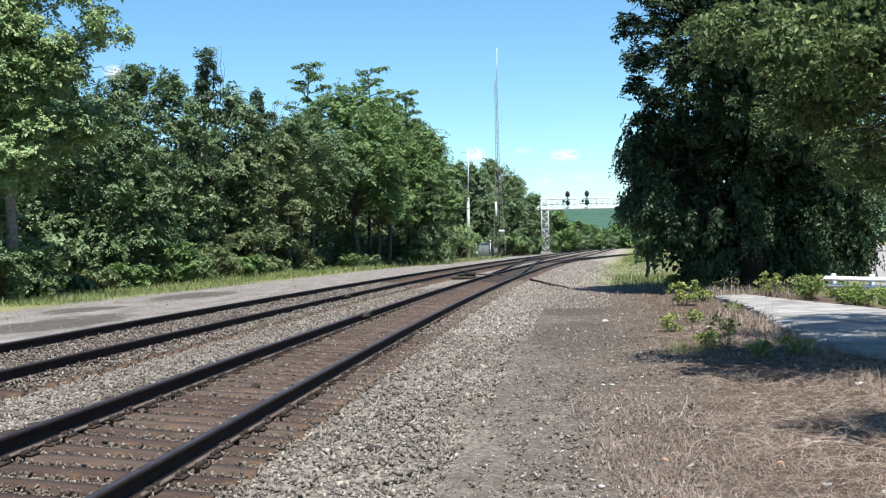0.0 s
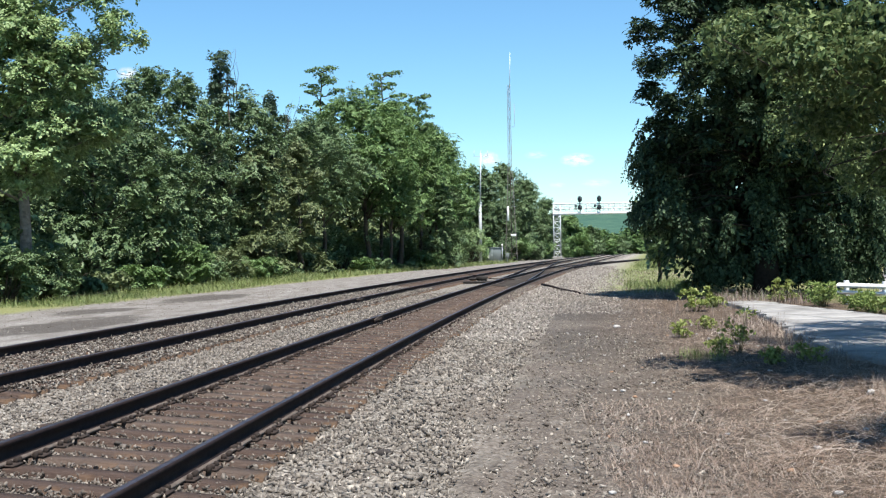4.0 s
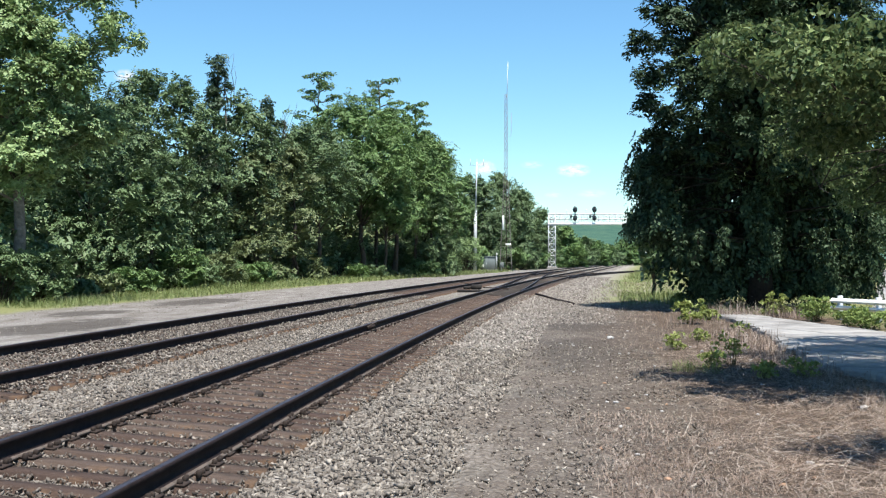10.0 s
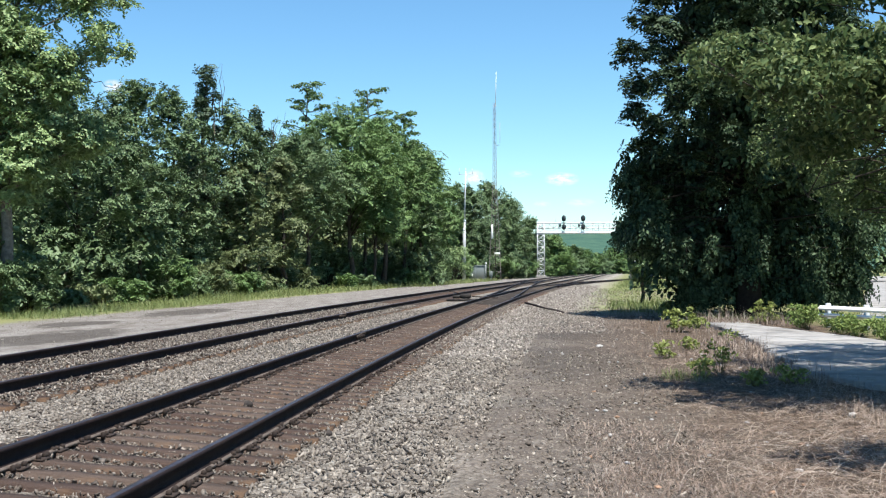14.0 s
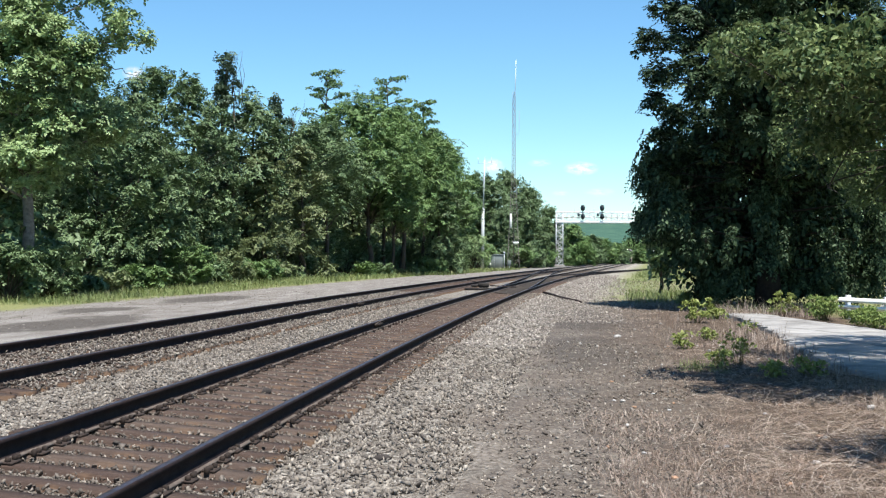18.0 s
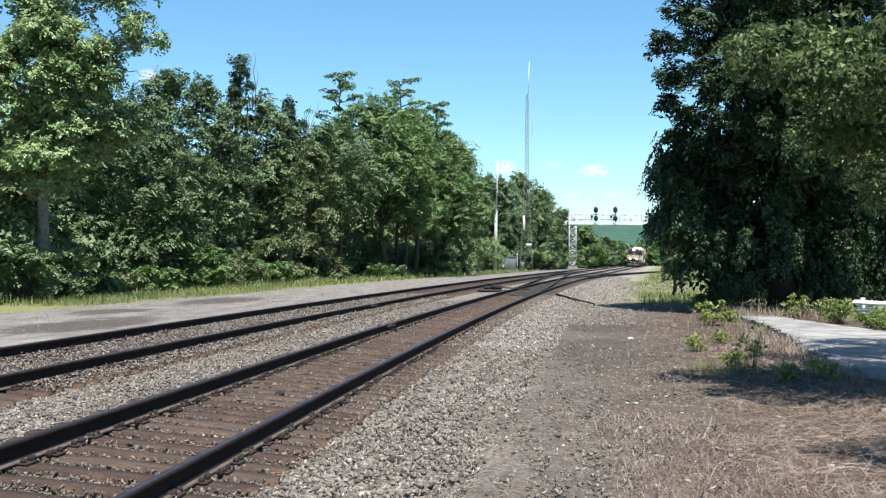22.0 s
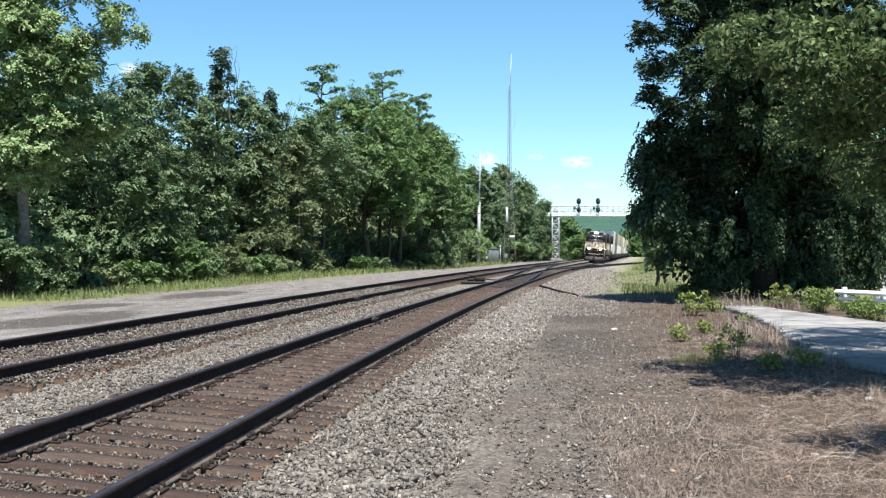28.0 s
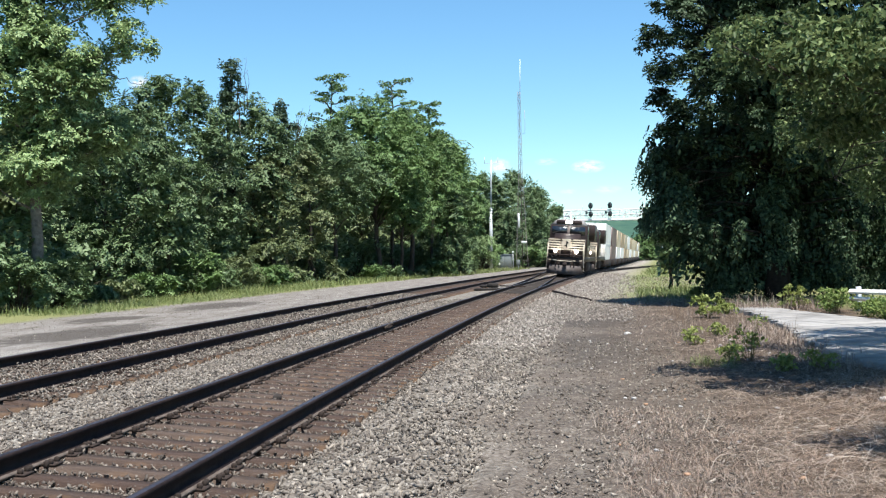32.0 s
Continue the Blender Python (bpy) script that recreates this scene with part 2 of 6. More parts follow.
# ---- materials ----
def ground_material():
    """Ballast, packed gravel, dry grass and meadow, side by side across the line, with ragged borders."""
    m = Mat("ground_cover")
    at = m.node("Attribute")
    at.attribute_name = "across"
    u = m.math("ADD", at.outputs["Fac"], m.math("MULTIPLY", m.math("SUBTRACT", m.noise(0.5, 4), 0.5), 2.2))
    fine, mid, big = m.noise(38, 3, 0.7), m.noise(7, 4), m.noise(0.6, 4)
    v = m.node("TexVoronoi")
    v.inputs["Scale"].default_value = 19
    m.link(m.co, v.inputs["Vector"])
    v2 = m.node("TexVoronoi")
    v2.inputs["Scale"].default_value = 31
    m.link(m.co, v2.inputs["Vector"])
    stone = m.ramp(v.outputs["Color"], (0.1, (0.047, 0.042, 0.035)), (0.5, (0.159, 0.143, 0.12)), (0.9, (0.337, 0.314, 0.275)))
    ballast = m.mix(m.ramp(big, (0.4, 0.0), (0.7, 0.5)), stone, (0.159, 0.128, 0.107))
    gravel = m.mix(m.ramp(mid, (0.35, 0.0), (0.7, 0.55)), m.ramp(v2.outputs["Color"], (0.1, (0.06, 0.051, 0.043)), (0.5, (0.112, 0.092, 0.076)), (0.9, (0.199, 0.173, 0.145))), (0.105, 0.085, 0.071))
    gravel = m.mix(m.ramp(m.noise(0.23, 3), (0.5, 0.0), (0.66, 0.85)), gravel, (0.061, 0.055, 0.05))
    straw = m.mix(m.ramp(mid, (0.3, 0.0), (0.7, 1.0)), m.ramp(fine, (0.40, (0.022, 0.015, 0.010)), (0.60, (0.182, 0.131, 0.089))), (0.057, 0.040, 0.028))
    lot = m.mix(m.ramp(m.noise(1.4, 6, 0.7, stretch=(1, 0.3, 1)), (0.35, 0.0), (0.7, 1.0)), m.ramp(fine, (0.36, (0.13, 0.12, 0.108)), (0.62, (0.331, 0.313, 0.288))), (0.108, 0.091, 0.077))
    meadow = m.mix(m.ramp(mid, (0.3, 0.0), (0.7, 1.0)), (0.122, 0.14, 0.05), (0.23, 0.223, 0.101))

    def step(where, width):
        n = m.node("MapRange")
        m.link(u, n.inputs["Value"])
        n.inputs["From Min"].default_value, n.inputs["From Max"].default_value = where - width / 2, where + width / 2
        return n.outputs["Result"]

    sep = m.node("SeparateXYZ")
    m.link(m.co, sep.inputs[0])

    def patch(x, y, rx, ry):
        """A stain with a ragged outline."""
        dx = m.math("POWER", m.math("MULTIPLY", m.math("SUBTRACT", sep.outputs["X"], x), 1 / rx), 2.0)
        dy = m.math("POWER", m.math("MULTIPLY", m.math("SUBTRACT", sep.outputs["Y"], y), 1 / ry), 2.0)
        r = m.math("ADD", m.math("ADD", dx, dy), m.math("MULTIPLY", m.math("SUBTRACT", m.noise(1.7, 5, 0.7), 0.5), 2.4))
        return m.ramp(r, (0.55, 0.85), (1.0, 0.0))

    bare = m.ramp(m.noise(2.6, 6, 0.75), (0.47, 0.0), (0.62, 0.75))    # trodden soil between the tufts
    dust = m.ramp(m.noise(4.3, 5, 0.7), (0.53, 0.0), (0.68, 0.7))      # pale chaff and dust
    straw = m.mix(dust, m.mix(bare, straw, (0.045, 0.033, 0.025)), (0.25, 0.195, 0.15))
    gravel = m.mix(m.math("MULTIPLY", dust, 0.7), m.mix(m.math("MULTIPLY", bare, 0.6), gravel, (0.06, 0.05, 0.043)), (0.235, 0.215, 0.185))
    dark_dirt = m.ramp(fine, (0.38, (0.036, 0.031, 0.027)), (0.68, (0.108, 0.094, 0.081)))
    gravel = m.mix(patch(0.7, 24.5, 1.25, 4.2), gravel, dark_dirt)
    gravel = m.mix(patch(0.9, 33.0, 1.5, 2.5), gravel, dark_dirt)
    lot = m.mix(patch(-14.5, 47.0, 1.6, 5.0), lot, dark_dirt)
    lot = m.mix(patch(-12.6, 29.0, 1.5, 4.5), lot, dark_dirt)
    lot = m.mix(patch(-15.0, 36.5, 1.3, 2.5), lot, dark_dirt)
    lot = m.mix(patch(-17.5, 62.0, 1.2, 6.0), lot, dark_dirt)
    litter = m.mix(m.ramp(mid, (0.35, 0.0), (0.7, 1.0)), (0.028, 0.024, 0.016), (0.055, 0.043, 0.028))
    col = m.mix(step(-22.8, 1.0), litter, meadow)
    col = m.mix(step(-18.3, 1.2), col, lot)
    col = m.mix(step(-9.9, 0.5), col, ballast)
    out = m.node("MapRange")
    m.link(sep.outputs["Y"], out.inputs["Value"])
    out.inputs["From Min"].default_value, out.inputs["From Max"].default_value = 38.0, 60.0
    gravel = m.mix(m.math("MULTIPLY", out.outputs["Result"], 0.75), gravel, m.ramp(fine, (0.36, (0.185, 0.168, 0.138)), (0.64, (0.417, 0.388, 0.337))))
    col = m.mix(step(-1.0, 0.7), col, gravel)
    far = m.node("MapRange")
    m.link(m.math("ADD", sep.outputs["Y"], m.math("MULTIPLY", big, 6.0)), far.inputs["Value"])
    far.inputs["From Min"].default_value, far.inputs["From Max"].default_value = 50.0, 54.0
    col = m.mix(step(1.4, 2.8), col, m.mix(far.outputs["Result"], straw, meadow))
    col = m.mix(step(9.0, 2.0), col, meadow)
    h = m.math("ADD", v.outputs["Distance"], m.math("MULTIPLY", fine, 0.6))
    m.bump(h, 0.9, 0.03)
    return m.done(col, 0.92, 0, 0.2)


M_GROUND = ground_material()


def stone_material(name, lo, mid, hi):
    m = Mat(name)
    isl = m.node("NewGeometry").outputs["Random Per Island"]
    col = m.ramp(isl, (0.0, lo), (0.45, mid), (0.9, hi), (1.0, [min(0.7, x * 1.5) for x in hi]))
    col = m.mix(m.ramp(m.noise(0.5, 3), (0.45, 0.0), (0.75, 0.45)), col, (0.115, 0.086, 0.068))
    col = m.mix(m.math("MULTIPLY", m.noise(60, 3), 0.4), col, (0.072, 0.068, 0.065))
    m.bump(m.noise(90, 3), 0.3, 0.005)
    return m.done(col, 0.9, 0, 0.25)


M_STONE = stone_material("ballast_stone", (0.081, 0.069, 0.059), (0.181, 0.158, 0.133), (0.31, 0.276, 0.233))
M_FRESH = stone_material("fresh_ballast_stone", (0.11, 0.095, 0.084), (0.246, 0.218, 0.19), (0.421, 0.381, 0.33))
M_CRIB = stone_material("dusty_ballast_stone", (0.044, 0.036, 0.029), (0.121, 0.099, 0.081), (0.241, 0.209, 0.174))
M_PEBBLE = stone_material("pebble", (0.073, 0.06, 0.048), (0.167, 0.141, 0.114), (0.308, 0.275, 0.232))


def tie_material():
    m = Mat("weathered_tie_wood")
    grain = m.noise(5, 6, 0.7, stretch=(1.2, 22, 8))
    col = m.ramp(grain, (0.25, (0.023, 0.015, 0.012)), (0.55, (0.067, 0.045, 0.036)), (0.8, (0.132, 0.096, 0.078)))
    rnd = m.node("ObjectInfo").outputs["Random"]
    col = m.mix(m.ramp(rnd, (0.2, 0.0), (0.9, 0.75)), col, m.ramp(grain, (0.3, (0.05, 0.035, 0.028)), (0.75, (0.149, 0.113, 0.09))))
    col = m.mix(m.ramp(m.noise(1.1, 3), (0.56, 0.0), (0.7, 0.55)), col, (0.192, 0.116, 0.065))
    m.bump(grain, 0.8, 0.015)
    return m.done(col, 0.9, 0, 0.2)


M_TIE = tie_material()
M_RAIL = plain("rusted_rail_steel", (0.019, 0.014, 0.015), 0.8, 0.0, 0.4, 8, 0.2, 0.1, dirt=(0.030, 0.020, 0.017))
M_SHINE = plain("worn_rail_top", (0.072, 0.064, 0.075), 0.45, 0.6, 0.25, 10, 0.05, dirt=(0.033, 0.026, 0.027))
M_FOOT = plain("dusty_rail_foot", (0.094, 0.076, 0.065), 0.9, 0.0, 0.35, 10, 0.2)
M_IRON = plain("dark_rusty_iron", (0.030, 0.021, 0.017), 0.85, 0.1, 0.4, 14, 0.3)
M_BARK = plain("bark", (0.068, 0.054, 0.043), 0.95, 0, 0.45, 7, 0.8, dirt=(0.036, 0.032, 0.022))
M_STEM = plain("green_brown_stem", (0.14, 0.13, 0.06), 0.8, 0, 0.3, 9, 0.2)
# big tree's bark, with the shade under its crown put into the colour
M_DARKBARK = plain("shade_dark_bark", (0.022, 0.018, 0.015), 0.95, 0, 0.45, 7, 0.8, 0.1, dirt=(0.03, 0.028, 0.02))
M_PALEBARK = plain("pale_bark", (0.18, 0.151, 0.122), 0.95, 0, 0.4, 7, 0.6, dirt=(0.072, 0.065, 0.05))
M_LEAF = {
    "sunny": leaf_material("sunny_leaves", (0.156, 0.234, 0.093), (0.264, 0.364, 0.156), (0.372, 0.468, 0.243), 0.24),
    "broad": leaf_material("broad_leaves", (0.065, 0.108, 0.045), (0.121, 0.184, 0.081), (0.179, 0.248, 0.124), 0.1),
    "bright": leaf_material("bright_leaves", (0.073, 0.133, 0.043), (0.13, 0.214, 0.072), (0.189, 0.28, 0.105), 0.12),
    "olive": leaf_material("olive_leaves", (0.076, 0.103, 0.044), (0.14, 0.178, 0.076), (0.198, 0.234, 0.112), 0.16),
    "dark": leaf_material("dark_leaves", (0.039, 0.067, 0.042), (0.077, 0.123, 0.069), (0.14, 0.189, 0.112), 0.1),
    "locust": leaf_material("feathery_leaves", (0.065, 0.117, 0.042), (0.116, 0.192, 0.07), (0.173, 0.252, 0.103)),
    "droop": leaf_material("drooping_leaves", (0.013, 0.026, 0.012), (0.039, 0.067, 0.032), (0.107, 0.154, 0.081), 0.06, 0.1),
    "yellow": leaf_material("yellowish_leaves", (0.035, 0.064, 0.022), (0.087, 0.134, 0.049), (0.295, 0.362, 0.155), 0.24, 0.15),
    "weed": leaf_material("weed_leaves", (0.159, 0.199, 0.051), (0.24, 0.283, 0.079), (0.334, 0.362, 0.127), 0.28),
    "sapling": leaf_material("sapling_leaves", (0.098, 0.144, 0.039), (0.172, 0.241, 0.066), (0.287, 0.356, 0.11), 0.25),
    "grass": leaf_material("grass_blades", (0.094, 0.13, 0.04), (0.173, 0.216, 0.072), (0.288, 0.302, 0.137), 0.1),
    "straw": leaf_material("straw_blades", (0.136, 0.094, 0.072), (0.278, 0.208, 0.161), (0.466, 0.411, 0.346), 0.1),
}
M_GREASE = plain("greasy_dirt", (0.035, 0.03, 0.027), 0.95, 0, 0.45, 5, 0.6, 0.03, dirt=(0.072, 0.061, 0.05))
M_FARTIE = plain("weathered_far_ties", (0.068, 0.056, 0.048), 0.95, 0, 0.4, 3, 0.5, 0.1, dirt=(0.122, 0.101, 0.083))
M_GALV = plain("galvanised_steel", (0.56, 0.58, 0.60), 0.5, 0.3, 0.18, 5, 0.05)
M_POLE = plain("dull_grey_steel", (0.40, 0.42, 0.42), 0.6, 0.2, 0.15, 5, 0.05)
M_CABINET = plain("grey_painted_metal", (0.144, 0.169, 0.166), 0.55, 0.1, 0.12, 2, 0.05, dirt=(0.158, 0.158, 0.144))
M_BLACK = plain("black_paint", (0.009, 0.009, 0.009), 0.8, 0.0, 0.4, 3, 0.05)
M_SIGNAL = plain("faded_signal_paint", (0.037, 0.054, 0.061), 0.6, 0.0, 0.3, 3, 0.05)
M_WHITE = plain("white_paint", (0.80, 0.80, 0.78), 0.5, 0.0, 0.08, 2, 0.03)
M_TOWER = plain("weathered_tower_steel", (0.259, 0.238, 0.216), 0.6, 0.3, 0.3, 4, 0.05)
M_ASPHALT = plain("worn_pavement", (0.31, 0.30, 0.285), 0.9, 0, 0.22, 2.2, 0.5, dirt=(0.15, 0.14, 0.125), per_object=0.25)
M_CONCRETE = plain("concrete", (0.302, 0.295, 0.281), 0.9, 0, 0.2, 3, 0.3, dirt=(0.18, 0.166, 0.144))

# ---- ground ----
def ground():
    ys = np.concatenate([np.arange(-40, 5, 3.0), np.arange(5, 60, 0.8), np.arange(60, 260, 4.0), np.geomspace(260, 4000, 30)])
    us = np.concatenate([-np.geomspace(3000, 30, 16), np.arange(-26, -10.6, 0.8), np.arange(-10.4, 0.8, 0.1), np.arange(0.8, 12, 0.4), np.geomspace(13, 3000, 22)])
    Y, U = np.meshgrid(ys, us, indexing="ij")
    X = U + shift(np.minimum(Y, 600))
    rng = np.random.RandomState(3)
    near = np.interp(Y, [0, 60, 150], [1, 0.6, 0])
    rough = rng.normal(0, 1, Y.shape) * 0.012 * near
    Z = ground_z(U) + rough * np.where(np.abs(U + 5.9) < 3.6, 0.4, 1.0)
    g = Geo()
    n, k = len(us), np.arange
    i, j = np.meshgrid(k(len(ys) - 1), k(n - 1), indexing="ij")
    a = (i * n + j).ravel()
    g.add(np.stack([X, Y, Z], -1).reshape(-1, 3), np.stack([a, a + 1, a + n + 1, a + n], -1))
    me = g.mesh("ground", True)
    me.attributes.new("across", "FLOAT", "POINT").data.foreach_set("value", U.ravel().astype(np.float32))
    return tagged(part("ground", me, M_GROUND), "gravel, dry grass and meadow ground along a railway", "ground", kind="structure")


ground()

# ---- tracks ----
RAIL_PROFILE = [(-0.07, -0.18), (0.07, -0.18), (0.07, -0.165), (0.012, -0.145), (0.010, -0.05), (0.037, -0.040), (0.037, -0.008), (0.030, -0.001), (-0.030, -0.001), (-0.037, -0.008), (-0.037, -0.040), (-0.010, -0.05), (-0.012, -0.145), (-0.07, -0.165)]


def line_pts(u_of, z_of, y0, y1, step):
    y = np.arange(y0, y1 + step / 2, step)
    u = u_of(y)
    x = shift(y) + u
    p = np.stack([x, y, z_of(y)], -1)
    t = np.gradient(p, axis=0)
    nr = np.stack([t[:, 1], -t[:, 0], 0 * y], -1)
    return p, nr / np.linalg.norm(nr, axis=1)[:, None]


def rail(parent, u_of, z_of, y0, y1, step=2.0):
    p, n = line_pts(u_of, z_of, y0, y1, step)
    r = part("rail", Geo().sweep(p, n, RAIL_PROFILE), M_RAIL, parent)
    part("running_surface", Geo().sweep(p, n, [(-0.028, -0.004), (0.028, -0.004), (0.026, 0.003), (-0.026, 0.003)]), M_SHINE, r, "worn bright rail top")
    part("rail_foot_edge", Geo().sweep(p, n, [(0.040, -0.168), (0.072, -0.181), (0.072, -0.163), (0.044, -0.151)]), M_FOOT, r, "dusty pale rail foot")
    return r


def tie_mesh(seed):
    rng = np.random.RandomState(seed)
    bm = bmesh.new()
    bmesh.ops.create_grid(bm, x_segments=7, y_segments=1, size=0.5)
    top = bm.faces[:]
    ex = bmesh.ops.extrude_face_region(bm, geom=top)
    bmesh.ops.translate(bm, vec=(0, 0, -0.9), verts=[v for v in ex["geom"] if isinstance(v, bmesh.types.BMVert)])
    for v in bm.verts:
        v.co = Vector((v.co.x * 2.6 + rng.normal(0, 0.012), v.co.y * 0.225 + rng.normal(0, 0.008), v.co.z * 0.18 + rng.normal(0, 0.004)))
    bmesh.ops.recalc_face_normals(bm, faces=bm.faces[:])
    return Geo().take(bm).mesh("tie")


TIE_MESHES = [tie_mesh(s) for s in range(6)]


def plate_mesh():
    g = Geo().cbox((0, 0, 0.012), (0.30, 0.18, 0.02), 0.005)
    for sx in (-1, 1):
        for sy in (-1, 1):
            g.cbox((sx * 0.10, sy * 0.06, 0.035), (0.045, 0.04, 0.05), 0.01)
    return g.mesh("tie_plate")


PLATE = plate_mesh()
ANCHOR = Geo().cbox((0.092, 0, 0.028), (0.045, 0.045, 0.065), 0.012).mesh("rail_anchor")


def tie_places(centre, y0, y1):
    rng = random.Random(int(centre * 10))
    y, out = y0, []
    while y < y1:
        out.append(y)
        y += 0.495 + rng.uniform(-0.035, 0.035)
    return out


def track(name, label, centre, tie_z, y0, y1, near, far):
    t = thing(name, (0, 0, 0), label, "railway track", "tracks of the main line")
    for s in (-1, 1):
        z = tie_z + RAIL_H - s * CANT / 2
        rail(t, lambda y, s=s: centre + s * HALF + 0 * y, lambda y, z=z: z + 0 * y, y0, y1)
    rng = random.Random(int(centre * 10))
    far_geo = Geo()
    tilt = math.atan2(CANT, 2 * HALF)
    for count, y in enumerate(tie_places(centre, y0, y1)):
        m = pose(float(shift(y)) + centre + rng.uniform(-0.05, 0.05), y, tie_z - 0.004, 0, math.degrees(tilt), -math.degrees(float(heading(y))) + rng.uniform(-0.8, 0.8))
        if near <= y < far:
            o = part("tie", TIE_MESHES[count % 6], M_TIE, t)
            o.matrix_basis = m
            if y < 34 and centre == T1:
                for s in (-1, 1):
                    q = part("rail_anchor", ANCHOR, M_IRON, o)
                    q.matrix_basis = pose(s * HALF, 0.125 if count % 2 else -0.125, 0.0)
            if y < 24:
                for s in (-1, 1):
                    q = part("tie_plate", PLATE, M_IRON, o)
                    q.matrix_basis = pose(s * HALF, 0, 0)
        elif y < 170:
            far_geo.box((0, 0, -0.075), (2.6, 0.24, 0.12), m)
    far_part = part("tie_bed", far_geo, M_FARTIE, t)
    tagged(far_part, kind="stuff")
    return t


track("railway_track", "near railway track with dark rusty rails on weathered wooden ties", T1, TIE1, -30, 420, -8, 92)
track("railway_track", "far railway track with dark rusty rails in grey ballast", T2, TIE2, -30, 420, -8, 92)


def joint(centre, s, tie_z, y):
    """A bolted joint bar on a rail's inner side."""
    t = thing("rail_joint", (float(shift(y)) + centre + s * HALF, y, tie_z + RAIL_H - s * CANT / 2), "rusty bolted joint bar on a rail", "rail joint", "rail joints", turn=-math.degrees(float(heading(y))))
    part("bar", Geo().cbox((0.03, 0, -0.085), (0.035, 0.92, 0.09), 0.01), M_IRON, t)
    for k in range(6):
        part("bolt", Geo().tube([(0.04, -0.38 + k * 0.152, -0.085), (0.075, -0.38 + k * 0.152, -0.085)], 0.018, 6), M_IRON, t)
    part("bond_wire", Geo().tube([(0.05, -0.6, -0.05), (0.10, -0.2, 0.01), (0.10, 0.2, 0.01), (0.05, 0.6, -0.05)], 0.012, 5), M_FOOT, t)


joint(T2, 1, TIE2, 37.8)
joint(T1, -1, TIE1, 27.0)


def smooth_step(a, b, y):
    k = np.clip((y - a) / (b - a), 0, 1)
    return k * k * (3 - 2 * k)


def crossover():
    t = thing("crossover_track", (0, 0, 0), "crossover track of dark rails joining two main tracks", "railway track")
    for s in (-1, 1):
        rail(t, lambda y, s=s: T1 + s * HALF + (T2 - T1) * smooth_step(50, 165, y), lambda y, s=s: TIE1 + RAIL_H + 0.004 - s * CANT / 2 + (TIE2 - TIE1) * smooth_step(50, 165, y), 62, 152)
    t2 = thing("siding_track", (0, 0, 0), "dark siding track curving away from the main line", "railway track")
    for s in (-1, 1):
        rail(t2, lambda y, s=s: T1 + s * HALF + 14 * np.clip((y - 105) / 120, 0, 3) ** 1.6, lambda y: TIE1 + RAIL_H + 0.004 - 0.1 + 0 * y, 112, 260)


crossover()

# ---- trees ----
def unit(rng, n):
    d = rng.normal(size=(n, 3))
    return d / np.linalg.norm(d, axis=1)[:, None]


def clump_leaves(geo, rng, centres, radii, per, size, droop=0.0, flat=0.7):
    """Leaves gathered round each centre, thickest on its upper and outer side."""
    n = len(centres) * per
    c = np.repeat(centres, per, 0)
    r = np.repeat(np.asarray(radii), per)
    d = unit(rng, n)
    d[:, 2] = np.where(rng.uniform(0, 1, n) < 0.72, np.abs(d[:, 2]), d[:, 2])
    rad = r * rng.uniform(0.35, 1.0, n) ** 0.45
    p = c + d * rad[:, None] * np.array([1, 1, flat])
    nm = d * np.array([0.8, 0.8, 1.1]) + unit(rng, n) * 0.5 + np.array([0, 0, 0.45])
    ax = unit(rng, n) + d * 0.6 + np.array([0, 0, -droop])
    L = size * rng.uniform(0.6, 1.4, n)
    geo.leaves(p, ax, nm, L, L * rng.uniform(0.4, 0.65, n))


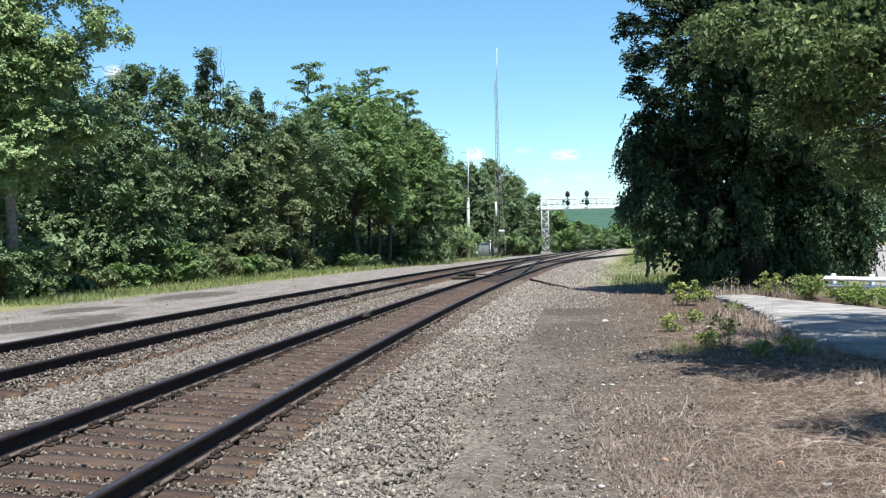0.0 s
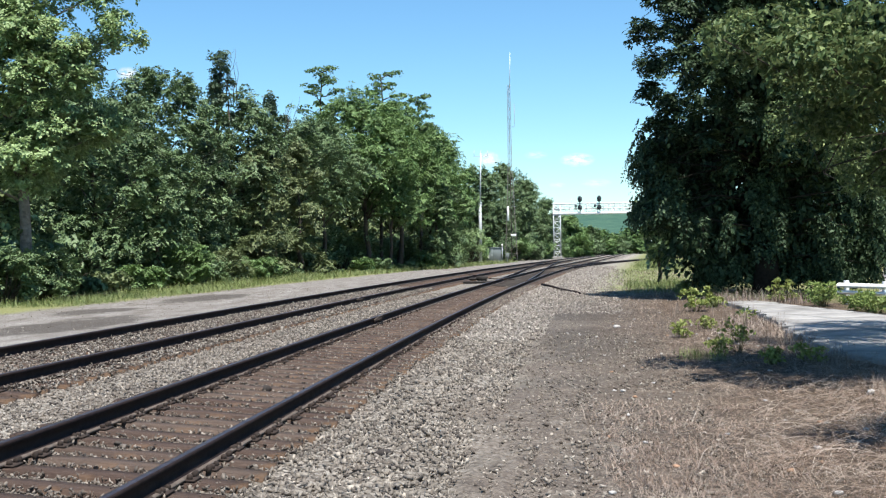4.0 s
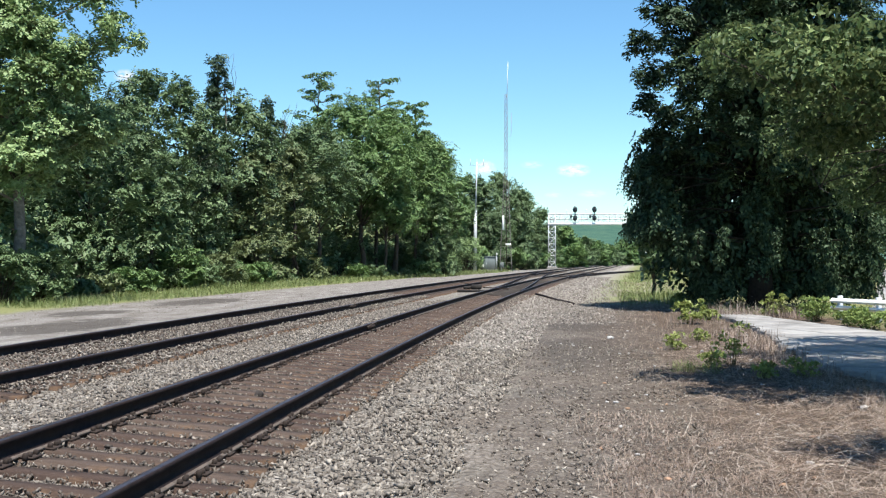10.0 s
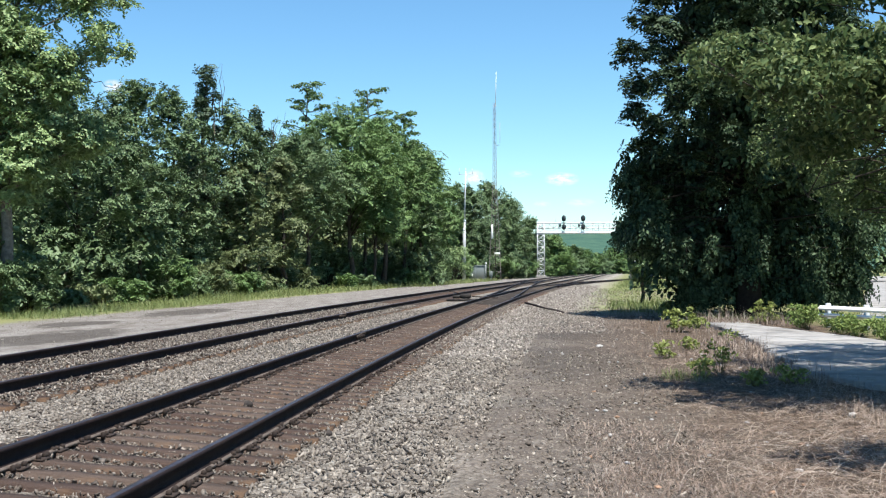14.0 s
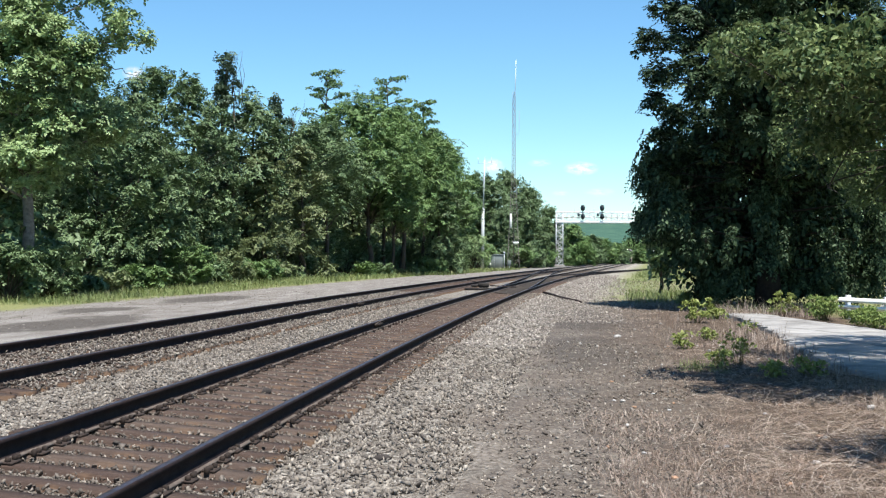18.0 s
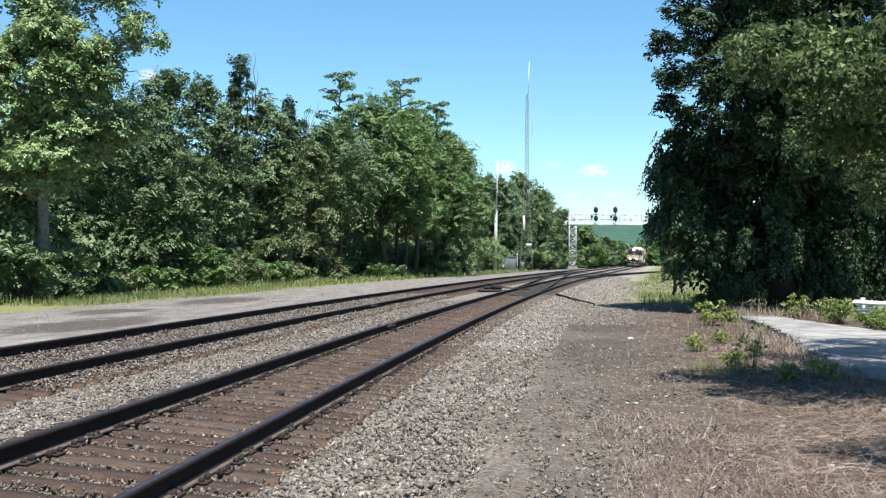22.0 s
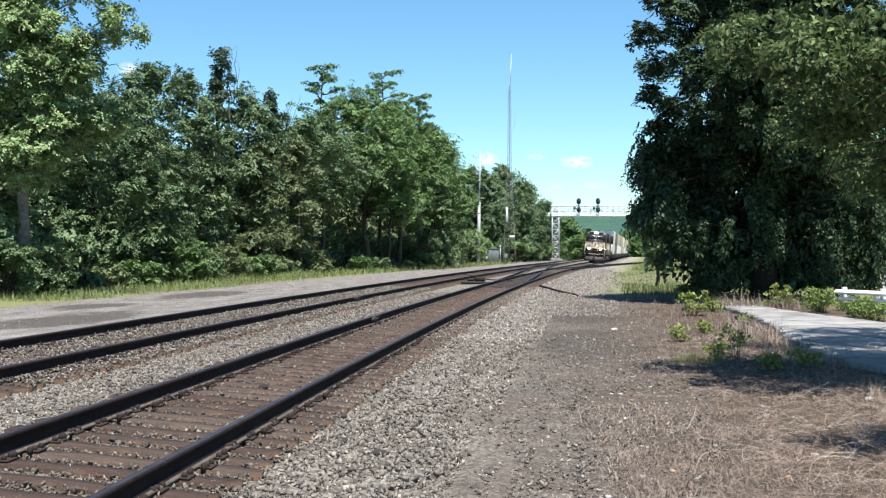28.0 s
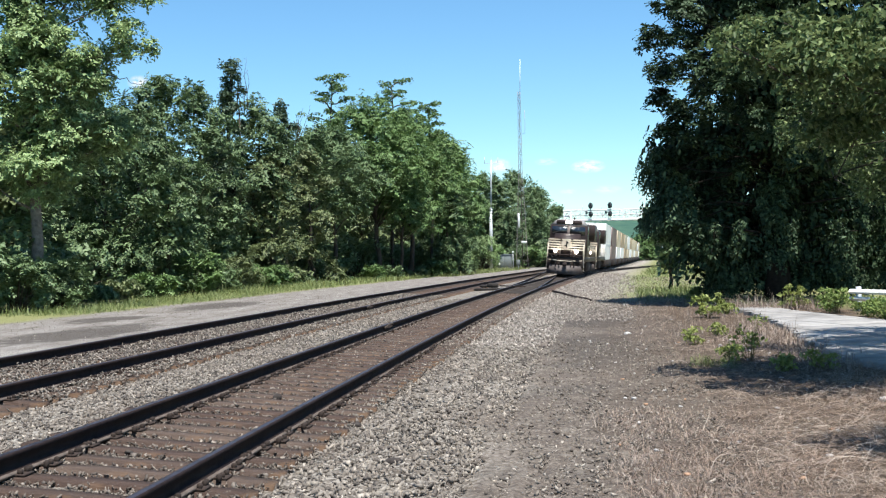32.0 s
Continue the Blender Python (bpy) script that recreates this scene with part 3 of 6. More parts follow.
def mass(geo, rng, centre, r, n, size, droop=0.3, sprigs=16, hang=0.0):
    """One billow of foliage: a lumpy shell of leafy sprays that lean outward and droop at the tip, open below, some standing proud."""
    r = np.broadcast_to(np.asarray(r, float), (3,))
    lumps = unit(rng, 14)
    m = 9
    k = max(6, n // m) + sprigs
    d = unit(rng, k)
    d[:, 2] = np.where(d[:, 2] < -0.25, np.abs(d[:, 2]), d[:, 2])
    far = 0.74 + 0.48 * np.clip((d @ lumps.T).max(1), 0, 1) ** 7
    far *= np.where(rng.uniform(0, 1, k) < 0.84, rng.uniform(0.84, 1.06, k), rng.uniform(0.4, 0.8, k))
    far[:sprigs] *= rng.uniform(1.05, 1.3, sprigs)
    tip = centre + d * r * far[:, None]
    along = d + unit(rng, k) * 0.75 + np.array([0, 0, 0.25 - 0.5 * droop - 1.8 * hang])
    along /= np.linalg.norm(along, axis=1)[:, None] + 1e-9
    face = d * 0.75 + unit(rng, k) * 0.35 + np.array([0, 0, 0.75 * (1 - hang)])
    side = np.cross(along, face)
    side /= np.linalg.norm(side, axis=1)[:, None] + 1e-9
    length = size * rng.uniform(2.0, 3.8, k)
    a, f, e = (np.repeat(q, m, 0) for q in (along, face, side))
    at = np.tile(np.linspace(0, 1, m), k)
    sign = np.tile(np.where(np.arange(m) % 2, 1.0, -1.0) * (np.arange(m) < m - 1), k)[:, None]
    spread = np.repeat(length, m)
    p = np.repeat(tip, m, 0) - a * ((1 - at) * spread)[:, None] + e * sign * size * 0.42
    p[:, 2] -= 0.22 * spread * at**2
    p += rng.normal(0, size * 0.10, p.shape)
    ax = a * 0.75 + e * sign + np.array([0, 0, -0.25]) + unit(rng, len(p)) * 0.25
    nm = f + unit(rng, len(p)) * 0.28
    L = size * rng.uniform(0.8, 1.4, len(p)) * (1.1 - 0.35 * at)
    geo.leaves(p, ax, nm, L, L * rng.uniform(0.42, 0.66, len(p)))


def limb(geo, rng, a, b, r0, r1, wob=0.15, n=6, sides=6):
    a, b = np.asarray(a, float), np.asarray(b, float)
    k = np.linspace(0, 1, n)[:, None]
    p = a + (b - a) * k
    ln = np.linalg.norm(b - a)
    p[1:-1] += rng.normal(0, wob * ln * 0.12, (n - 2, 3))
    p[:, 2] += np.sin(k[:, 0] * math.pi) * ln * 0.06
    geo.tube(p, np.linspace(r0, r1, n), sides)
    return p


def broadleaf(kind, x, y, z, height, radius, seed, low=0.12, per=24, size=0.30, bark=None, label="", group="trees at the wood's edge", category="tree", boughs=0.9, sprigs=16):
    """A tree: a tapered trunk and rising boughs, each carrying its own sprays of leaves with dark gaps between."""
    rng = np.random.RandomState(seed)
    t = thing("tree", (x, y, z), label, category, group)
    wood, crown = Geo(), Geo()
    top = height * rng.uniform(0.88, 0.94)
    r0 = 0.014 * height + 0.03
    lean = rng.normal(0, 0.025 * height, 2)
    trunk = np.array([(lean[0] * k**2, lean[1] * k**2, top * k) for k in np.linspace(0, 1, 9)])
    trunk[1:-1, :2] += rng.normal(0, 0.012 * height, (7, 2))
    wood.tube(trunk, r0 * np.linspace(1, 0.12, 9) ** 0.9 * np.array([1.4] + [1] * 8), 7)

    def on_trunk(h):
        return np.array([np.interp(h, trunk[:, 2], trunk[:, 0]), np.interp(h, trunk[:, 2], trunk[:, 1]), min(h, top)])

    n = max(5, int(height * boughs))
    for i in range(n):
        k = (i + rng.uniform(0.1, 0.9)) / n
        shape = max(0.3, math.sin(min(1.0, k * 0.8 + 0.18) * math.pi) ** 0.6)
        own = radius * 0.46 * rng.uniform(0.65, 1.3) * (1.0 - 0.25 * k)
        reach = max(0.0, radius * shape - own * 0.7) * rng.uniform(0.75, 1.1)
        a = i * 2.4 + rng.uniform(-0.6, 0.6)
        h = height * (low + (1.0 - low) * k) - own * 0.6 * k
        c = on_trunk(h) * np.array([1, 1, 0]) + np.array([math.cos(a) * reach, math.sin(a) * reach, h])
        limb(wood, rng, on_trunk(max(0.2, h - reach * 0.8 - 0.3)), c, r0 * 0.3 * (1 - 0.6 * k) + 0.012, 0.012, 0.25, 5, 5)
        mass(crown, rng, c, own * rng.uniform(0.8, 1.2, 3), int(per * own**2 / size**2), size, sprigs=sprigs)
    for i in range(6):   # the shaded inside
        h = height * (max(low, 0.06) + (0.86 - max(low, 0.06)) * (i + 0.5) / 6)
        mass(crown, rng, on_trunk(h), np.array([0.62, 0.62, 0.55]) * radius * (1 - 0.07 * i), 90, max(0.45, min(0.75, size * 1.7)), sprigs=0)
    for i in range(3):   # the leading shoots
        c = on_trunk(top) + np.array([*rng.normal(0, 0.14 * radius, 2), (height - top) * rng.uniform(-0.8, 0.4)])
        mass(crown, rng, c, np.array([0.10, 0.10, 0.24]) * radius, int(0.06 * per * radius**2 / size**2), size, sprigs=8)
    part("trunk", wood, bark or M_BARK, t, smooth=True)
    part("crown", crown, M_LEAF[kind], t)
    return t


def locust(x, y, z, height, radius, seed):
    """A tall thin tree whose leaves lie in flat separate tiers."""
    rng = np.random.RandomState(seed)
    t = thing("tree", (x, y, z), "tall thin tree with sparse feathery tiers of green leaves", "tree", "trees at the wood's edge")
    wood, crown = Geo(), Geo()
    trunk = np.array([(0.25 * math.sin(k * 5 + seed), 0.2 * math.cos(k * 4), height * 0.95 * k) for k in np.linspace(0, 1, 10)])
    wood.tube(trunk, np.linspace(0.2, 0.04, 10), 7)
    cen, rad = [], []
    for i in range(22):
        k = 0.5 + 0.5 * (i + 0.5) / 22
        a = np.array([np.interp(k, np.linspace(0, 1, 10), trunk[:, j]) for j in range(3)])
        ang = i * 2.4 + rng.uniform(-0.4, 0.4)
        out = radius * (1.05 - 0.75 * abs(k - 0.8) / 0.3) * rng.uniform(0.6, 1.1)
        b = a + np.array([math.cos(ang) * out, math.sin(ang) * out, 0.35 + 0.3 * out * rng.uniform(0, 0.6)])
        p = limb(wood, rng, a, b, 0.07, 0.015, 0.3)
        for q in p[2:]:
            cen.append(q + rng.normal(0, 0.12, 3))
            rad.append(rng.uniform(0.4, 0.75))
    clump_leaves(crown, rng, np.array(cen), rad, 40, 0.28, flat=0.42)
    part("trunk", wood, M_BARK, t, smooth=True)
    part("crown", crown, M_LEAF["locust"], t)
    return t


LABELS = {
    "broad": "broad-leaved tree with dense green leaves down its height",
    "bright": "broad-leaved tree with fresh bright green leaves",
    "olive": "broad-leaved tree with dull olive green leaves",
    "sunny": "broad-leaved tree with light green sunlit leaves",
    "dark": "narrow dark green tree rising above the others",
}
WOOD = [  # kind, x, y, height, radius
        ("broad", -23.6, 58, 10.8, 2.4),
    ("broad", -24.7, 66, 12.6, 2.3),
    ("broad", -24.8, 71, 14.6, 2.4),
    ("broad", -24.0, 75, 14.4, 2.5),
    ("dark", -23.3, 80, 16.9, 1.5),
    ("broad", -22.0, 82, 14.2, 2.5),
    ("dark", -21.4, 88, 14.6, 1.4),
    ("broad", -20.0, 92, 13.2, 3.0),
    ("broad", -19.3, 98, 13.6, 3.0),
    ("locust", -22.8, 112, 20.8, 2.5),
    ("bright", -16.9, 106, 17.0, 4.0),
    ("locust", -17.7, 118, 21.1, 2.8),
    ("locust", -14.2, 122, 19.2, 1.8),
    ("bright", -14.8, 114, 17.0, 3.8),
    ("bright", -13.3, 124, 16.0, 3.2),
    ("bright", -12.0, 132, 14.8, 2.9),
    ("broad", -14.1, 200, 16.9, 3.9),
    ("broad", -10.2, 192, 15.7, 3.0),
    ("broad", -7.7, 206, 17.7, 4.2),
    ("broad", -4.4, 226, 15.9, 4.0),
    ("broad", -1.7, 246, 12.9, 3.1),
]
UNDER = [  # lower trees in front
    ("broad", -21.4, 46, 4.0, 1.7),
    ("broad", -21.3, 50, 4.3, 1.5),
    ("broad", -22.0, 57, 5.6, 1.5),
    ("broad", -22.2, 62, 6.9, 1.7),
    ("broad", -22.2, 68, 6.7, 1.8),
    ("broad", -22.2, 75, 8.3, 2.2),
    ("olive", -21.4, 82, 9.9, 2.4),
    ("olive", -20.2, 89, 10.6, 2.8),
    ("broad", -18.9, 96, 10.0, 2.6),
    ("broad", -17.2, 103, 10.6, 2.5),
    ("bright", -14.5, 110, 11.2, 3.2),
    ("broad", -13.0, 124, 11.1, 2.7),
    ("broad", -13.6, 146, 10.6, 2.2),
    ("broad", -12.1, 205, 10.6, 3.4),
    ("broad", -8.8, 200, 9.9, 3.4),
    ("broad", -5.6, 214, 9.9, 4.0),
    ("broad", -2.6, 232, 8.3, 3.2),
]
FAR_TREES = [
    ("bright", 3.7, 290, 10.4, 3.7),
    ("broad", 8.2, 315, 8.0, 4.0),
    ("bright", 13.6, 345, 7.3, 4.1),
    ("broad", 19.6, 380, 6.5, 4.1),
    ("bright", 26.7, 420, 8.5, 5.8),
    ("bright", 5.3, 262, 4.7, 3.1),
    ("broad", 37.8, 470, 10.4, 6.9),
]


def wood_floor(x, y):
    return float(ground_z(x - float(shift(y)))) - 0.05


def woods():
    for i, (kind, x, y, h, r) in enumerate(WOOD):
        z = wood_floor(x, y)
        if kind == "locust":
            locust(x, y, z, h - z, r, 100 + i)
        else:
            if kind == "dark":
                bare = Geo()
                twig = np.random.RandomState(900 + i)
                for k in range(7):
                    foot = np.array([twig.uniform(-0.5, 0.9), twig.uniform(-0.4, 0.4), h - z - 4.0])
                    limb(bare, twig, foot, foot + np.array([twig.uniform(-0.9, 1.3), 0, twig.uniform(2.4, 4.0)]), 0.03, 0.008, 0.3, 6, 4)
                dead = thing("dead_tree", (x - 0.4, y + 2.0, z), "bare grey twigs of a dead tree among leafy ones", "tree", "trees at the wood's edge")
                part("trunk", Geo().tube([(0.1, 0, 0), (0.2, 0.1, (h - z) * 0.5), (0.2, 0, h - z - 3.8)], [0.12, 0.09, 0.05], 6), M_BARK, dead)
                tagged(part("twig", bare, M_BARK, dead), kind="stuff")
            broadleaf(kind, x - 1.0, y + 2.0, z, h - z, r * (1.3 if kind == "dark" else 1.5), 100 + i, low=0.16 if y < 85 else 0.42 if y < 120 else 0.3 if y < 140 else 0.06, per=12, size=0.14 + 0.0013 * y, label=LABELS[kind], sprigs=14, boughs=1.5)
    for i, (kind, x, y, h, r) in enumerate(UNDER):
        if i in (0, 1, 2, 4, 5, 8, 9):   # gaps into the dark wood
            continue
        z = wood_floor(x, y)
        bare = 92 < y < 116   # open below, with the trunks in view
        broadleaf(kind, x + (-1.2 if bare else 0.3), y, z, h - z, r * 1.2, 200 + i, low=0.42 if bare else 0.03, per=19, size=0.13 + 0.0012 * y, label=LABELS[kind], boughs=1.1)
    for i, (kind, x, y, h, r) in enumerate(FAR_TREES):
        broadleaf(kind, x, y, 0, h, r * 1.35, 300 + i, low=0.0, per=20, size=0.58, boughs=1.9, label=LABELS[kind], group="trees beyond the signal bridge")
    rng = np.random.RandomState(9)
    for i in range(34):   # the deeper wood
        y = 44 + i * 5.5
        x = np.interp(y, [40, 85, 130, 180, 240], [-27, -28, -20, -17, -9]) - rng.uniform(1, 6)
        broadleaf("broad" if i % 3 else "olive", x, y, wood_floor(x, y), rng.uniform(11, 13.5), rng.uniform(3.0, 4.0), 400 + i, low=0.0, per=8, size=0.55, boughs=0.9, sprigs=4, label="tree with dense dark green leaves deeper in the wood", group="trees of the deeper wood")
    for i in range(16):   # where the wood widens
        x, y = -36.0 - 1.9 * i + rng.uniform(-2, 2), 72 + 4.5 * i
        broadleaf("broad", x, y, wood_floor(x, y), rng.uniform(9, 11.5), rng.uniform(4.0, 5.0), 470 + i, low=0.0, per=8, size=0.7, boughs=0.9, sprigs=3, label="tree with dense dark green leaves deeper in the wood", group="trees of the deeper wood")
    for i in range(22):   # and behind it
        y = 50 + i * 8.5
        x = np.interp(y, [40, 85, 130, 180, 240], [-27, -28, -20, -17, -9]) - rng.uniform(7, 10)
        broadleaf("broad", x, y, wood_floor(x, y), rng.uniform(10, 12.5), rng.uniform(3.6, 4.6), 440 + i, low=0.0, per=8, size=0.7, boughs=1.0, sprigs=3, label="tree with dense dark green leaves deeper in the wood", group="trees of the deeper wood")


woods()


def left_tree():
    """The tall tree at the near end of the wood, one bough reaching out over the gravel."""
    rng = np.random.RandomState(15)
    t = thing("tree", (-21.6, 45.0, -0.05), "tall leafy tree with a bough reaching over gravel", "tree", "trees at the wood's edge")
    wood, crown = Geo(), Geo()
    trunk = np.array([(0.1, 0, 0), (0.2, 0, 3), (0.0, 0.1, 6), (0.3, 0, 9), (0.5, 0.2, 13), (0.4, 0.2, 17)])
    wood.tube(trunk, [0.3, 0.22, 0.19, 0.15, 0.1, 0.04], 10)
    spots = [(1.2, 0.0, 16.0, 2.0), (4.0, -0.3, 12.6, 1.5), (4.5, -0.2, 10.9, 1.2), (2.2, 0.6, 13.2, 1.6), (0.6, 0.0, 12.6, 1.8), (2.6, 0.4, 8.8, 1.1), (3.2, 1.0, 7.0, 1.1), (0.3, -1.0, 11.0, 1.7), (-1.6, -0.6, 13.0, 2.0), (1.4, -0.8, 8.6, 1.6), (2.4, 0.8, 7.2, 1.4),
             (-1.4, -1.2, 8.6, 2.0), (-0.4, 1.2, 5.2, 1.8), (1.0, 1.6, 6.4, 1.5), (-3.0, 0, 10, 2.2), (-3.0, 0, 6, 2.2), (-3.2, 0, 14.5, 2.2), (1.6, 0, 14.2, 1.6), (2.2, 0.2, 9.8, 1.5), (0.4, -0.5, 14.6, 1.6), (1.0, -0.6, 7.4, 1.5), (-0.6, -0.8, 9.6, 1.6), (0.6, -0.7, 10.2, 1.4), (0.3, -1.2, 5.4, 1.5), (-1.6, -1.0, 6.6, 1.8), (1.7, -0.5, 6.0, 1.2), (1.2, -0.6, 9.3, 1.3), (1.0, -0.5, 11.4, 1.3)]
    for x, y, h, r in spots:
        zi = max(0.8, h - 0.8 - 0.35 * math.hypot(x, y))
        a = (np.interp(zi, trunk[:, 2], trunk[:, 0]), 0, zi)
        limb(wood, rng, a, (x, y, h), 0.06, 0.015, 0.3)
        for q in unit(rng, 6):   # each bough ends in a few billows
            own = r * rng.uniform(0.42, 0.72)
            mass(crown, rng, np.array([x, y, h]) + q * r * 0.6 * np.array([1, 1, 0.8]), own * rng.uniform(0.8, 1.2, 3), int(17 * own**2 / 0.19**2), 0.19, sprigs=10)
    for h in np.linspace(1.5, 15.5, 9):   # the shaded inside
        mass(crown, rng, np.array([-0.8, 0.6, h]), (1.7, 1.3, 1.3), 170, 0.4, sprigs=0)
    limb(wood, rng, (3.0, 0, 9.6), (5.0, -0.2, 8.8), 0.03, 0.006, 0.3, 8)
    part("trunk", wood, M_PALEBARK, t, smooth=True)
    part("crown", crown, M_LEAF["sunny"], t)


left_tree()


def big_tree():
    """The big drooping tree beside the line: hanging sprays down to the ground, and a dense dark inside."""
    rng = np.random.RandomState(17)
    x, y = 7.95, 45.0
    t = thing("tree", (x, y, -0.14), "large dark green tree with drooping leafy branches to the ground", "tree")
    wood, crown = Geo(), Geo()
    H, R = 16.5, 5.15
    trunk = np.array([(0.2 * math.sin(k * 3), 0.2 * math.sin(k * 2), H * 0.85 * k) for k in np.linspace(0, 1, 9)])
    wood.tube(trunk, 0.42 * np.linspace(1, 0.15, 9) * np.array([1.4] + [1] * 8), 10)
    cen, rad = [], []
    for i in range(140):   # the outer billows, their leaves hanging
        k = (i + rng.uniform(0, 1)) / 140
        env = R * (0.96 + 0.05 * math.sin(k * 14)) * (1 if k < 0.5 else math.sqrt(max(0.05, 1 - ((k - 0.5) / 0.55) ** 2)))
        ang = i * 2.39996 + rng.uniform(-0.2, 0.2)
        rr = (env - 0.7) * rng.uniform(0.86, 1.06)
        if -0.85 < math.cos(ang) < 0.85 and math.sin(ang) < 0:   # the front opens below into shade
            rr *= np.interp(k, [0, 0.22, 0.29], [0.0, 0.1, 1.0])
        c = np.array([math.cos(ang) * rr, math.sin(ang) * rr, 1.15 + (H - 1.7) * k])
        if math.cos(ang) < -0.35:   # clear of the ground towards the line
            c[2] = max(c[2], 2.65)
        limb(wood, rng, (0, 0, min(H * 0.8, c[2] * 0.75 + 0.6)), c, 0.05, 0.012)
        own = rng.uniform(0.55, 1.0)
        mass(crown, rng, c, own * np.array([0.95, 0.95, rng.uniform(0.8, 1.2)]), int(620 * own**2), 0.17, droop=0.7, sprigs=24, hang=float(np.interp(k, [0.12, 0.3], [0.97, 0.0])))
    for c in ((-4.25, -0.3, 3.3), (-4.1, 0.7, 2.6), (-4.45, 0.2, 4.1), (-3.8, -0.7, 2.1), (-3.6, 0.4, 1.7), (-4.3, 0.9, 3.6), (-3.4, 1.2, 3.4), (-2.7, 1.0, 4.0), (-2.2, 1.4, 3.0), (-3.0, 0.4, 2.6), (-1.8, 0.8, 3.7), (-3.2, 1.6, 4.4)):   # the low boughs towards the line
        c = (c[0], c[1], c[2] + 0.75)
        limb(wood, rng, (0, 0, c[2] + 1.2), c, 0.05, 0.012)
        mass(crown, rng, np.array(c), (0.75, 0.75, 0.8), 320, 0.145, droop=1.2, sprigs=18, hang=0.8)
    for i in range(80):   # the inside
        k = rng.uniform(0.03, 0.9)
        ang, rr = rng.uniform(0, 2 * math.pi), R * 0.58 * math.sqrt(rng.uniform(0, 1))
        mass(crown, rng, np.array([math.cos(ang) * rr, abs(math.sin(ang) * rr) if k < 0.3 else math.sin(ang) * rr, 0.5 + (H - 2) * k]), 1.2, 260, 0.3, 1.0, 0, 0.9)
    for i in range(28):   # and the thick of it over the foot
        mass(crown, rng, np.array([-3.5 + 7.0 * (i + 0.5) / 28, rng.uniform(1.2, 3.2), rng.uniform(2.6, 6.8)]), 1.0, 260, 0.24, 1.0, 0, 0.9)
    for i in range(56):   # the dense dark foot
        ang, rr = rng.uniform(0, 2 * math.pi), R * 0.85 * math.sqrt(rng.uniform(0, 1))
        mass(crown, rng, np.array([max(-1.9, math.cos(ang) * rr), max(0.5, math.sin(ang) * rr), rng.uniform(0.3, 3.2) if i > 22 else 0.5]), 0.9, 420, 0.16, 1.0, 6, 0.95)
    for i in range(26):   # behind the low boughs
        mass(crown, rng, np.array([rng.uniform(-4.0, -1.4), rng.uniform(1.0, 3.6), rng.uniform(2.9, 5.8)]), 0.95, 300, 0.24, 1.0, 4, 0.8)
    for i in range(24):    # tips that hang towards the ground
        ang = rng.uniform(0, 2 * math.pi)
        rr = R * rng.uniform(0.62, 0.88)
        a = np.array([math.cos(ang) * rr * 0.9, math.sin(ang) * rr * 0.9, 3.1])
        b = np.array([math.cos(ang) * rr, math.sin(ang) * rr, rng.uniform(1.6, 2.1)])
        p = limb(wood, rng, a, b, 0.02, 0.008, 0.2, 6, 5)
        for q in p[1:]:
            cen.append(q)
            rad.append(rng.uniform(0.16, 0.3))
    clump_leaves(crown, rng, np.array(cen), rad, 40, 0.165, droop=1.1, flat=0.9)
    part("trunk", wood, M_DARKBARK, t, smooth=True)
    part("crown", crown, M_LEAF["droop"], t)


big_tree()


